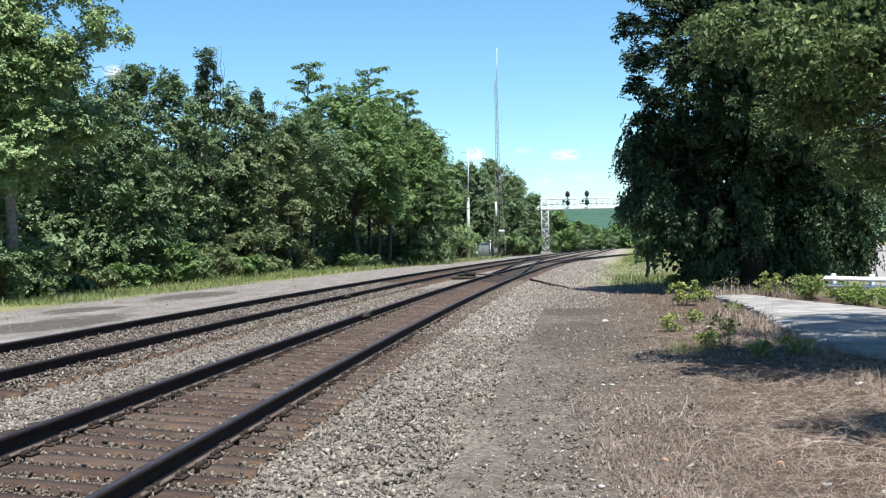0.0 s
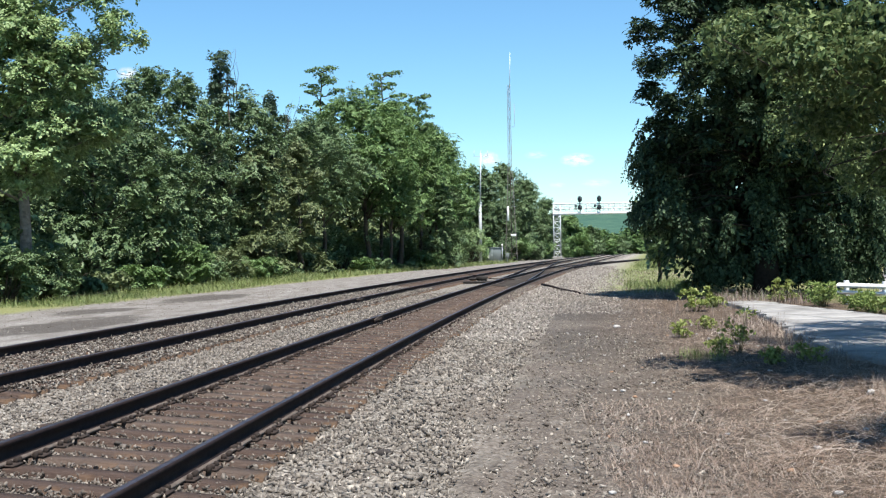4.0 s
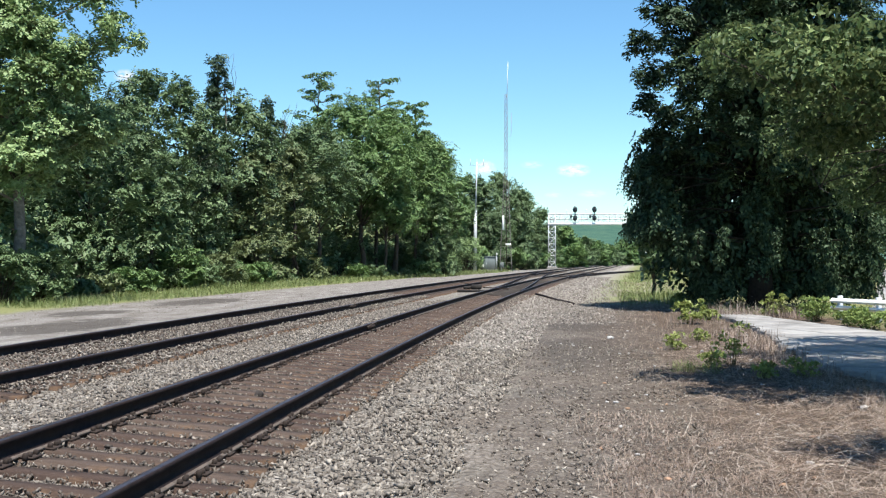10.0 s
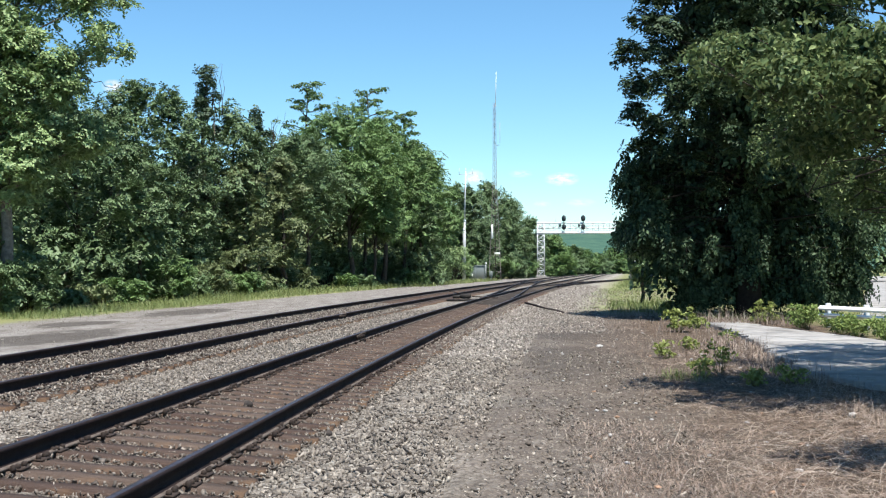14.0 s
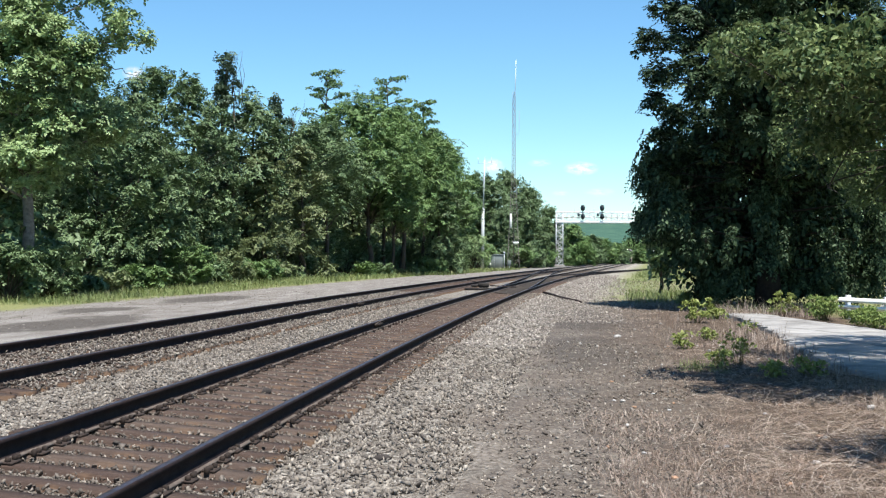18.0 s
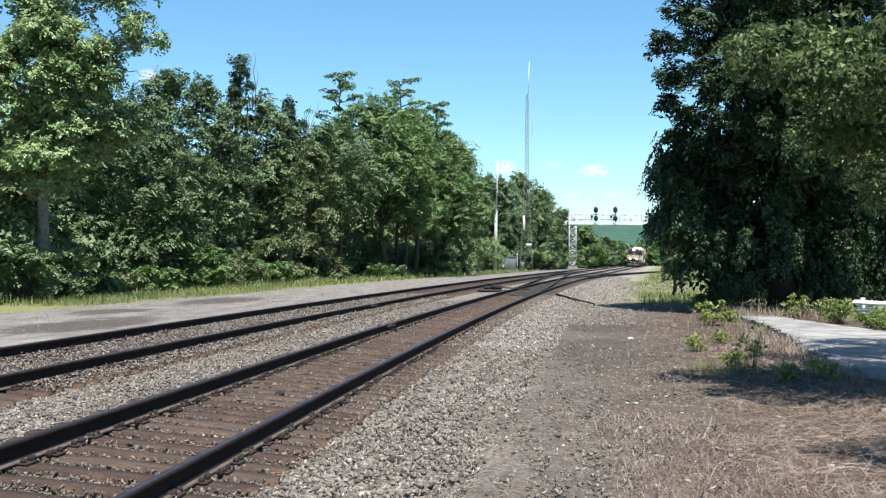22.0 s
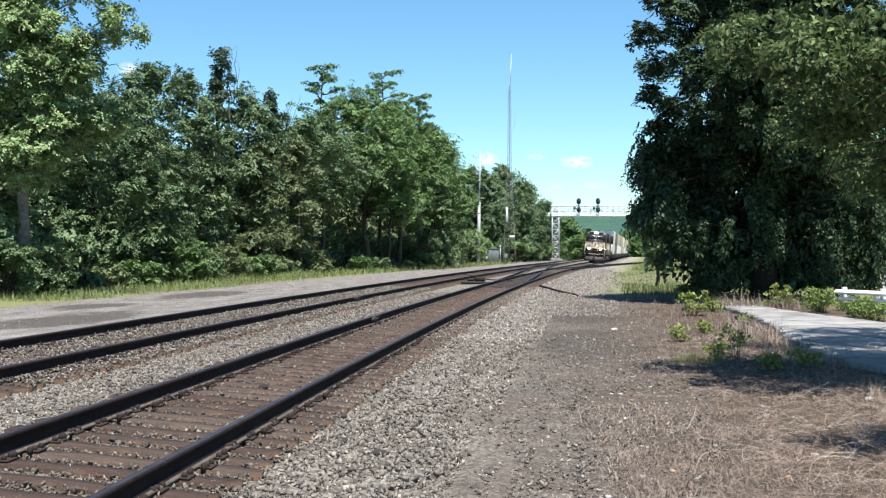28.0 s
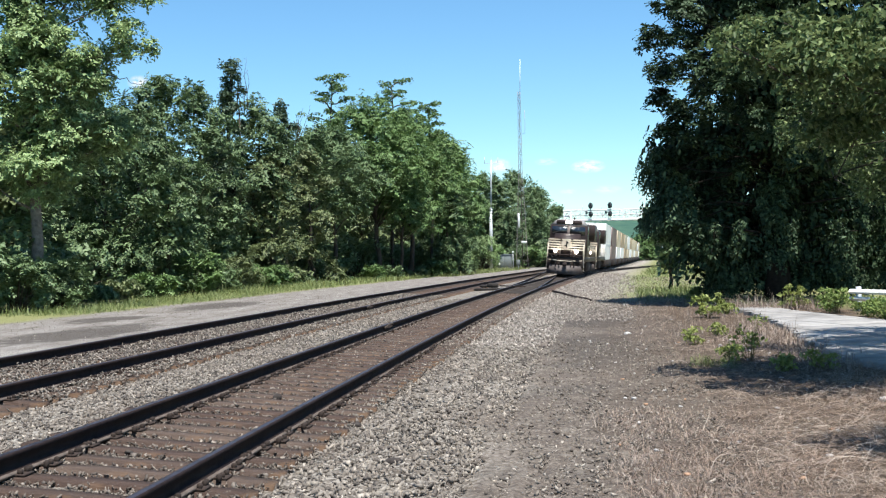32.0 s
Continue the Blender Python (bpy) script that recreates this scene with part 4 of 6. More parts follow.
def near_tree():
    """A tree beside the pavement whose boughs reach over the dry grass."""
    rng = np.random.RandomState(23)
    x, y = 9.6, 16.5
    t = thing("tree", (x, y, -0.14), "tree with yellowish green leaves and long thin boughs", "tree")
    wood, crown = Geo(), Geo()
    trunk = np.array([(0, 0, 0), (-0.1, 0, 1.5), (-0.3, 0.1, 3), (-0.5, 0, 5), (-0.6, 0.2, 7.5), (-0.4, 0.1, 10.5)])
    wood.tube(trunk, [0.34, 0.26, 0.23, 0.19, 0.12, 0.05], 9)
    cen, rad = [], []
    pads = [(-4.7, -1.0, 4.3, 2.1, 1.6, 0.6), (-6.2, 1.0, 5.0, 1.2, 1.2, 0.5), (-4.2, -6.2, 4.3, 2.3, 0.85, 0.5), (-2.1, 4.0, 5.2, 2.3, 3.2, 0.8), (-0.6, -1.5, 7.5, 3.0, 3.5, 1.2),
            (-4.4, 0.0, 6.2, 2.0, 1.6, 0.8), (-1.1, 7.5, 6.0, 2.0, 2.2, 0.8), (-3.0, -0.6, 3.5, 1.2, 1.2, 0.5), (-5.2, 2.4, 4.0, 0.9, 1.0, 0.4), (-2.6, 2.2, 3.6, 1.3, 1.4, 0.5), (-2.7, 7.4, 3.5, 1.3, 1.3, 0.8), (-2.2, 8.6, 4.6, 1.4, 1.3, 0.8), (-4.9, 1.1, 4.8, 1.7, 1.6, 0.45), (-4.4, 2.6, 4.9, 1.5, 1.2, 0.45), (-4.4, -0.6, 4.7, 2.2, 1.7, 0.4), (-4.3, 5.4, 4.3, 1.3, 1.0, 0.7), (-3.6, 5.6, 3.4, 1.1, 0.9, 0.6)]
    for px, py, pz, rx, ry, rz in pads:
        n = int(38 * rx * ry) + 6
        for i in range(n):
            a, k = rng.uniform(0, 2 * math.pi), math.sqrt(rng.uniform(0, 1))
            cen.append(np.array([px + math.cos(a) * k * rx, py + math.sin(a) * k * ry, pz + rng.uniform(-1, 1) * rz * math.sqrt(1 - 0.8 * k * k)]))
            rad.append(rng.uniform(0.16, 0.36))
        for i in range(5):
            b = cen[-1 - int(rng.randint(0, n))]
            zi = b[2] * 0.8
            a = np.array([np.interp(zi, trunk[:, 2], trunk[:, j]) for j in range(2)] + [zi])
            p = limb(wood, rng, a, b, 0.055, 0.008, 0.4, n=10)
            for q in p[4:9]:
                limb(wood, rng, q, q + rng.normal(0, 0.5, 3) * np.array([1, 1, 0.6]), 0.013, 0.004, 0.3, 4, 4)
    for px, py, pz, rx, ry, n in [(-2.4, -1.2, 9.3, 2.9, 2.3, 6500), (-3.8, -7.2, 7.0, 2.2, 1.4, 1500), (0.6, 2.5, 10.0, 2.9, 2.8, 2300)]:   # unseen masses overhead, added to deepen the shade below
        limb(wood, rng, (-0.5, 0.1, min(8.5, pz * 0.8)), (px, py, pz), 0.06, 0.02, 0.3)
        mass(crown, rng, np.array([px, py, pz]), (rx, ry, 0.6), n, 0.2)
    clump_leaves(crown, rng, np.array(cen), rad, 40, 0.112, droop=0.45, flat=0.75)
    part("trunk", wood, M_BARK, t, smooth=True)
    part("crown", crown, M_LEAF["yellow"], t)


near_tree()

# ---- loose stone, grass and weeds on the ground ----
def stone_shapes(count, seed, points=9):
    rng = np.random.RandomState(seed)
    out = []
    for _ in range(count):
        bm = bmesh.new()
        for p in rng.normal(size=(points, 3)):
            p = p / np.linalg.norm(p) * rng.uniform(0.75, 1.0)
            bm.verts.new(p * np.array([1.0, 0.66, 0.42]))
        bmesh.ops.convex_hull(bm, input=bm.verts[:])
        for v in [v for v in bm.verts if not v.link_faces]:
            bm.verts.remove(v)
        bm.verts.index_update()
        bmesh.ops.triangulate(bm, faces=bm.faces[:])
        out.append((np.array([tuple(v.co) for v in bm.verts]), np.array([[v.index for v in f.verts] for f in bm.faces])))
        bm.free()
    return out


SHAPES = stone_shapes(24, 5, 6)


def turns(rng, n, tip=3.2):
    """n random turn matrices."""
    q = rng.normal(size=(n, 4))
    q /= np.linalg.norm(q, axis=1)[:, None]
    w, x, y, z = q.T
    return np.stack([np.stack([1 - 2 * (y * y + z * z), 2 * (x * y - z * w), 2 * (x * z + y * w)], -1),
                     np.stack([2 * (x * y + z * w), 1 - 2 * (x * x + z * z), 2 * (y * z - x * w)], -1),
                     np.stack([2 * (x * z - y * w), 2 * (y * z + x * w), 1 - 2 * (x * x + y * y)], -1)], 1)


def scatter(geo, rng, p, size):
    kind = rng.randint(0, len(SHAPES), len(p))
    rot = turns(rng, len(p))
    for k, (v, f) in enumerate(SHAPES):
        i = np.where(kind == k)[0]
        if not len(i):
            continue
        w = np.einsum("nij,vj->nvi", rot[i], v) * size[i][:, None, None] + p[i][:, None]
        ff = f[None] + (np.arange(len(i)) * len(v))[:, None, None]
        geo.add(w.reshape(-1, 3), ff.reshape(-1, 3))


def strip(rng, u0, u1, y0, y1, per_m2):
    n = int((u1 - u0) * (y1 - y0) * per_m2)
    u, y = rng.uniform(u0, u1, n), rng.uniform(y0, y1, n)
    return u, y


CRIB1, CRIB2 = (-5.14, -2.52), (-9.2, -6.6)


def stones(name, label, material, strips, lift=0.0, seed=1):
    rng = np.random.RandomState(seed)
    g = Geo()
    for u0, u1, y0, y1, per, s0, s1, sink in strips:
        u, y = strip(rng, u0, u1, y0, y1, per)
        if (u0, u1) in (CRIB1, CRIB2) and sink < 0.045:   # mostly between the ties
            ys = np.array(tie_places(T1 if (u0, u1) == CRIB1 else T2, -30, 80))
            off = np.abs(y[:, None] - ys[None]).min(1)
            keep = (off > 0.105) | (rng.uniform(0, 1, len(y)) < 0.06)
            u, y = u[keep], y[keep]
        s = rng.uniform(s0, s1, len(u)) * rng.uniform(0.7, 1.15, len(u))
        z = ground_z(u) + lift + s * rng.uniform(-0.5, 0.45, len(u)) + sink
        scatter(g, rng, np.stack([u + shift(y), y, z], -1), s)
    return tagged(part(name, g, material), label, "stones", kind="stuff")


stones("ballast", "grey crushed stone ballast heaped round the near track", M_STONE, [
    (-2.55, -0.95, 0, 7.8, 40, 0.04, 0.06, 0.0),
    (-6.65, -5.12, 0, 10, 40, 0.04, 0.06, 0.005),
    (-2.55, -0.95, 7.8, 13, 560, 0.030, 0.066, 0.0),
    (-2.7, -2.5, 12.5, 24, 260, 0.028, 0.05, 0.035),
    (-2.98, -2.5, 24, 60, 150, 0.04, 0.065, 0.045),
    (-2.75, -2.5, 7.8, 12.5, 160, 0.025, 0.045, 0.03),
    (-2.55, -0.75, 13, 24, 340, 0.032, 0.068, 0.0),
    (-6.65, -5.12, 10, 24, 320, 0.030, 0.056, 0.005),
    (-6.65, -5.12, 24, 48, 160, 0.045, 0.072, 0.005),
    (-9.15, -6.62, 14, 30, 260, 0.032, 0.055, 0.075),
    (-9.15, -6.62, 30, 52, 120, 0.045, 0.07, 0.075),
    (-10.4, -9.2, 18, 40, 160, 0.03, 0.055, 0.0),
], seed=1)
stones("shoulder_ballast", "fresh pale grey ballast stone on the track shoulder", M_FRESH, [
    (-2.55, -0.6, 24, 48, 160, 0.045, 0.072, 0.0),
    (-0.6, 1.5, 34, 60, 60, 0.045, 0.075, 0.0),
    (0.3, 2.0, 60, 110, 24, 0.07, 0.1, 0.0),
    (-2.55, 0.3, 48, 80, 80, 0.06, 0.09, 0.0),
    (-2.55, 0.8, 80, 130, 30, 0.08, 0.12, 0.0),
], seed=6)
stones("crib_ballast", "dusty brownish ballast stone between the ties", M_CRIB, [
    (*CRIB1, 7.8, 16, 460, 0.028, 0.050, 0.030),
    (*CRIB1, 7.8, 20, 40, 0.014, 0.03, 0.05),
    (*CRIB1, 16, 34, 300, 0.03, 0.05, 0.032),
    (*CRIB2, 14, 30, 60, 0.028, 0.046, 0.04),
    (*CRIB2, 30, 48, 60, 0.04, 0.06, 0.035),
    (*CRIB1, 34, 60, 150, 0.035, 0.055, 0.03),
    (*CRIB1, 0, 7.8, 40, 0.03, 0.045, 0.03),
    (*CRIB2, 0, 14, 40, 0.03, 0.045, 0.03),
], seed=4)
stones("gravel", "brownish packed gravel and pebbles beside the ballast", M_PEBBLE, [
    (-1.15, 1.4, 7.8, 11, 460, 0.016, 0.05, -0.004),
    (-1.15, 1.6, 11, 15, 340, 0.018, 0.052, -0.004),
    (-1.0, 1.9, 15, 26, 200, 0.02, 0.048, 0.0),
    (1.2, 5.0, 7, 24, 45, 0.012, 0.038, 0.0),
    (-0.9, 2.6, 26, 48, 60, 0.018, 0.042, 0.0),
    (-18.5, -10, 26, 60, 10, 0.02, 0.045, 0.0),
], seed=2)


def blades(geo, rng, p, length, width, lie):
    """Bent grass stems: two pieces each. lie: 0 upright, 1 flat."""
    n = len(p)
    ang = rng.uniform(0, 2 * math.pi, n)
    out = np.stack([np.cos(ang), np.sin(ang), np.zeros(n)], -1)
    side = np.stack([-np.sin(ang), np.cos(ang), np.zeros(n)], -1) * (width / 2)[:, None]
    up = np.array([0, 0, 1.0])
    k = np.clip(rng.normal(lie, 0.22, n), 0.02, 1.0)[:, None]
    L = length[:, None]
    mid = p + (up * (1 - k * 0.8) + out * k) * L * 0.5
    tip = mid + (up * (0.8 - k * 1.05) + out * (0.3 + k * 0.7)) * L * 0.5
    tip[:, 2] = np.maximum(tip[:, 2], p[:, 2] + 0.004)
    v = np.stack([p - side, p + side, mid + side * 0.8, mid - side * 0.8, tip], 1).reshape(-1, 3)
    i = np.arange(n)[:, None] * 5
    geo.add(v, np.stack([i + [0, 1, 2], i + [0, 2, 3], i + [3, 2, 4]], 1).reshape(-1, 3))


def stalks(geo, rng, p, length, width):
    """Long dry stalks that lie in low arcs over the ground."""
    n, m = len(p), 6
    ang = rng.uniform(0, 2 * math.pi, n)
    bend = rng.normal(0, 1.0, n)
    k = np.linspace(0, 1, m)
    a = ang[:, None] + bend[:, None] * k[None]
    step = length[:, None] / (m - 1)
    x = np.cumsum(np.cos(a) * step, 1) + p[:, :1]
    y = np.cumsum(np.sin(a) * step, 1) + p[:, 1:2]
    rise = rng.uniform(0.03, 0.30, n) * length
    z = p[:, 2:] + 0.015 + rise[:, None] * np.sin(k * math.pi)[None] * rng.uniform(0.5, 1.0, (n, 1))
    side = np.stack([-np.sin(a), np.cos(a), np.zeros_like(a)], -1) * (width[:, None] * (1 - 0.7 * k[None]) / 2)[..., None]
    c = np.stack([x, y, z], -1)
    v = np.stack([c - side, c + side + np.array([0, 0, 0.002])], 2).reshape(-1, 3)
    i = (np.arange(n)[:, None] * 2 * m + np.arange(m - 1)[None] * 2).reshape(-1, 1)
    geo.add(v, np.concatenate([i + [0, 1, 3], i + [0, 3, 2]]))


def tufts(name, label, material, areas, seed):
    rng = np.random.RandomState(seed)
    g = Geo()
    for u0, u1, y0, y1, clumps, per, spread, l0, l1, lie in areas:
        cu, cy = u0 + (u1 - u0) * rng.uniform(0, 1, clumps) ** (0.55 if lie >= 1.0 else 1.0), rng.uniform(y0, y1, clumps)
        u = np.repeat(cu, per) + rng.normal(0, spread, clumps * per)
        y = np.repeat(cy, per) + rng.normal(0, spread, clumps * per)
        L = rng.uniform(l0, l1, len(u)) * np.repeat(rng.uniform(0.6, 1.2, clumps), per)
        w = np.interp(y, [6, 20, 60, 120], [0.0055, 0.008, 0.022, 0.045])
        at = np.stack([u + shift(y), y, ground_z(u) - 0.01], -1)
        if lie >= 1.0 and l1 > 0.5:
            stalks(g, rng, at, L, w * 0.8)
        else:
            blades(g, rng, at, L, w * 0.9, lie)
    return tagged(part(name, g, material), label, "grass", kind="stuff")


tufts("dry_grass", "matted straw-coloured dry grass and stems", M_LEAF["straw"], [
    (0.9, 5.2, 6.8, 12, 620, 18, 0.15, 0.10, 0.34, 1.0),
    (1.0, 5.2, 12, 26, 640, 13, 0.18, 0.10, 0.32, 1.0),
    (1.2, 5.2, 7.4, 14, 50, 4, 0.25, 0.25, 0.5, 0.9),
    (0.45, 1.3, 8.0, 11.5, 60, 34, 0.10, 0.10, 0.28, 0.7),
    (3.0, 5.2, 7.0, 16, 40, 12, 0.14, 0.2, 0.5, 0.6),
    (1.8, 8.5, 44, 54, 420, 12, 0.35, 0.15, 0.4, 0.7),
    (0.9, 6.0, 24, 46, 420, 9, 0.3, 0.12, 0.35, 0.9),
    (1.6, 7.5, 52, 100, 420, 12, 0.5, 0.15, 0.4, 0.85),
    (3.8, 4.8, 14, 30, 120, 16, 0.18, 0.2, 0.5, 0.4),
    (0.9, 5.0, 7.4, 12.5, 300, 13, 0.26, 0.25, 0.85, 1.0),
    (1.2, 4.8, 12.5, 16.5, 140, 11, 0.28, 0.25, 0.75, 1.0),
    (1.6, 4.8, 16.5, 27, 160, 8, 0.30, 0.3, 0.7, 1.0),
    (2.4, 5.0, 24, 38, 60, 4, 0.10, 0.3, 0.65, 0.2),
    (0.35, 2.3, 8.0, 14.5, 250, 22, 0.14, 0.10, 0.30, 0.82),
    (4.6, 5.3, 19, 34, 60, 10, 0.08, 0.1, 0.3, 0.5),
    (4.6, 7.6, 38.6, 41, 110, 12, 0.18, 0.3, 0.8, 0.35),
], 31)
tufts("grass", "yellow-green rough grass at the edge of the wood", M_LEAF["grass"], [
    (-22.0, -18.2, 40, 62, 560, 16, 0.3, 0.2, 0.6, 0.4),
    (-23.0, -18.6, 62, 115, 700, 14, 0.5, 0.3, 0.8, 0.35),
    (-21.0, -16.0, 115, 180, 420, 14, 0.5, 0.3, 0.7, 0.2),
    (1.2, 7.5, 53, 110, 900, 14, 0.4, 0.12, 0.35, 0.75),
    (3.0, 9.0, 110, 190, 260, 14, 0.5, 0.3, 0.7, 0.25),
    (5.0, 16.0, 40, 50, 220, 16, 0.3, 0.2, 0.5, 0.25),
    (4.0, 5.6, 45, 50, 60, 24, 0.16, 0.45, 0.85, 0.25),
    (2.2, 5.0, 50, 62, 90, 22, 0.22, 0.35, 0.7, 0.35),
    (1.9, 2.6, 19.8, 21.2, 16, 20, 0.08, 0.12, 0.3, 0.4),
], 32)


def shrub(name, kind, x, y, h, r, seed, label, category="bush", group="", clumps=16, per=40, size=0.16):
    rng = np.random.RandomState(seed)
    z = float(ground_z(x - float(shift(y)))) - 0.02
    t = thing(name, (x, y, z), label, category, group)
    wood, crown = Geo(), Geo()
    cen = []
    for i in range(clumps):
        a = rng.uniform(0, 2 * math.pi)
        k = rng.uniform(0.2, 1.0)
        b = np.array([math.cos(a) * r * math.sqrt(rng.uniform(0.05, 1)) * (0.5 + 0.5 * math.sin(k * 2.6)), math.sin(a) * r * 0.9 * rng.uniform(0.1, 1), h * k * 0.9])
        limb(wood, rng, (0.05 * math.cos(a), 0.05 * math.sin(a), 0), b, 0.004 + 0.010 * h if h > 1.2 else 0.006, 0.003, 0.25, 4, 4)
        cen.append(b)
    if h > 1.2:
        for b in cen:
            own = rng.uniform(0.26, 0.42) * r
            mass(crown, rng, b, own * np.array([1, 1, 0.85]), per * 2 if size < 0.4 else per, size * 0.8, sprigs=3)
    else:
        clump_leaves(crown, rng, np.array(cen), rng.uniform(0.16, 0.34, clumps) * max(0.5, min(2.0, r)), per, size)
    tagged(part("stem", wood, M_BARK if h > 1.2 else M_STEM, t), kind="stuff")
    part("foliage", crown, M_LEAF[kind], t)
    return t


def brush():
    rng = np.random.RandomState(41)
    for i in range(21):   # bushes along the foot of the wood
        y = 41 + i * 4.6
        x = np.interp(y, [40, 75, 92, 110, 130, 160, 180], [-21.3, -21.6, -19.2, -14.8, -12.2, -10.4, -11.5]) + rng.uniform(-0.5, 0.8)
        h = rng.choice([0.7, 1.0, 1.5, 2.4]) * rng.uniform(0.85, 1.2) * (0.5 if 88 < y < 114 or y < 60 else 1.0)
        shrub("bush", ("broad", "bright", "broad", "olive")[i % 4], x, y, h, h * rng.uniform(0.7, 1.0), 500 + i, "leafy green bush at the foot of the wood", "bush", "bushes at the wood's foot", clumps=26, per=32, size=0.27)
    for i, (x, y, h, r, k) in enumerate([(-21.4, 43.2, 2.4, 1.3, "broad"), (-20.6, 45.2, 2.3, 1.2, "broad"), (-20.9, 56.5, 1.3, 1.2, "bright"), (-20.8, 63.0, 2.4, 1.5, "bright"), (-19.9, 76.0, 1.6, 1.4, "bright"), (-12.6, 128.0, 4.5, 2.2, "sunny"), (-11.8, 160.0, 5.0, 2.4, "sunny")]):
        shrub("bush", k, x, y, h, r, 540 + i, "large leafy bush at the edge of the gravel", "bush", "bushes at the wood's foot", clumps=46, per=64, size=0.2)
    for i, (x, y) in enumerate([(-12.5, 178), (-9.8, 190), (-7.2, 198), (-5.2, 206), (-3.4, 216), (-1.8, 238), (0.6, 252), (2.6, 268), (5.0, 286), (8.5, 300)]):
        h = rng.uniform(2.6, 4.2)
        shrub("bush", ("bright", "broad")[i % 2], x, y, h, h * 0.85, 650 + i, "leafy green bush at the foot of the wood", "bush", "bushes at the wood's foot", clumps=34, per=26, size=0.45)
    for i in range(26):   # the dark undergrowth behind
        y = 42 + i * 4.8
        h = rng.uniform(2.6, 4.6)
        shrub("bush", "broad", np.interp(y, [40, 85, 120, 168], [-25.0, -24.5, -18.5, -14.0]) + rng.uniform(-1, 1), y, h, h * 0.8, 620 + i, "shaded green bush under the trees of the wood", "bush", "undergrowth of the wood", clumps=26, per=26, size=0.42)
    plants = [(3.26, 21.25, 0.80, 0.34), (2.71, 25.05, 0.36, 0.22), (4.15, 35.06, 0.78, 0.48), (7.45, 39.4, 0.85, 0.5), (3.46, 19.03, 0.28, 0.14), (4.06, 19.28, 0.34, 0.3), (2.84, 20.6, 0.3, 0.26),
              (5.4, 47.5, 0.6, 0.5), (6.6, 50.5, 0.7, 0.5), (5.9, 49.0, 0.45, 0.3), (5.0, 37.2, 0.35, 0.25), (3.5, 27.4, 0.3, 0.2)]
    for i, (x, y, h, r) in enumerate(plants):
        shrub("weed", "weed", x, y, h, r, 560 + i, "small yellow-green leafy weed in dry ground", "weed", "weeds in the dry ground", clumps=14 if y < 30 else 22, per=13 if y < 30 else 20, size=0.085 if y < 30 else 0.13)
    for i in (0, 1, 4, 5, 6, 8, 9, 11, 12):
        k = i / 12
        x, y = 8.15 + 1.5 * k + rng.uniform(-0.15, 0.2), 37.4 - 9.0 * k
        h = rng.uniform(0.5, 0.7) * (1.4 if i < 2 else 0.9)
        shrub("weed", "sapling", x, y, h, 0.55, 580 + i, "bushy green weed beside the pavement", "weed", "weeds beside the pavement", clumps=26, per=20, size=0.10)


brush()

# ---- signal bridge, masts and trackside things ----
def lattice(geo, a, b, w, d, bays, r, inner=0.6):
    """Four chords from a to b with zigzag bracing; w and d are the sides."""
    a, b = Vector(a), Vector(b)
    t = (b - a).normalized()
    s = Vector((0, 1, 0)) if abs(t.y) < 0.9 else Vector((1, 0, 0))
    e = t.cross(s).normalized()
    cs = [(s * i * d / 2 + e * j * w / 2) for i, j in ((-1, -1), (1, -1), (1, 1), (-1, 1))]
    for c in cs:
        geo.tube([a + c, b + c], r, 6)
    for k in range(bays):
        p, q = a.lerp(b, k / bays), a.lerp(b, (k + 1) / bays)
        for i in range(4):
            m, n = cs[i], cs[(i + 1) % 4]
            geo.tube([p + m, q + n] if (k + i) % 2 else [p + n, q + m], r * inner, 5)
            geo.tube([q + m, q + n], r * inner, 5)
    return geo


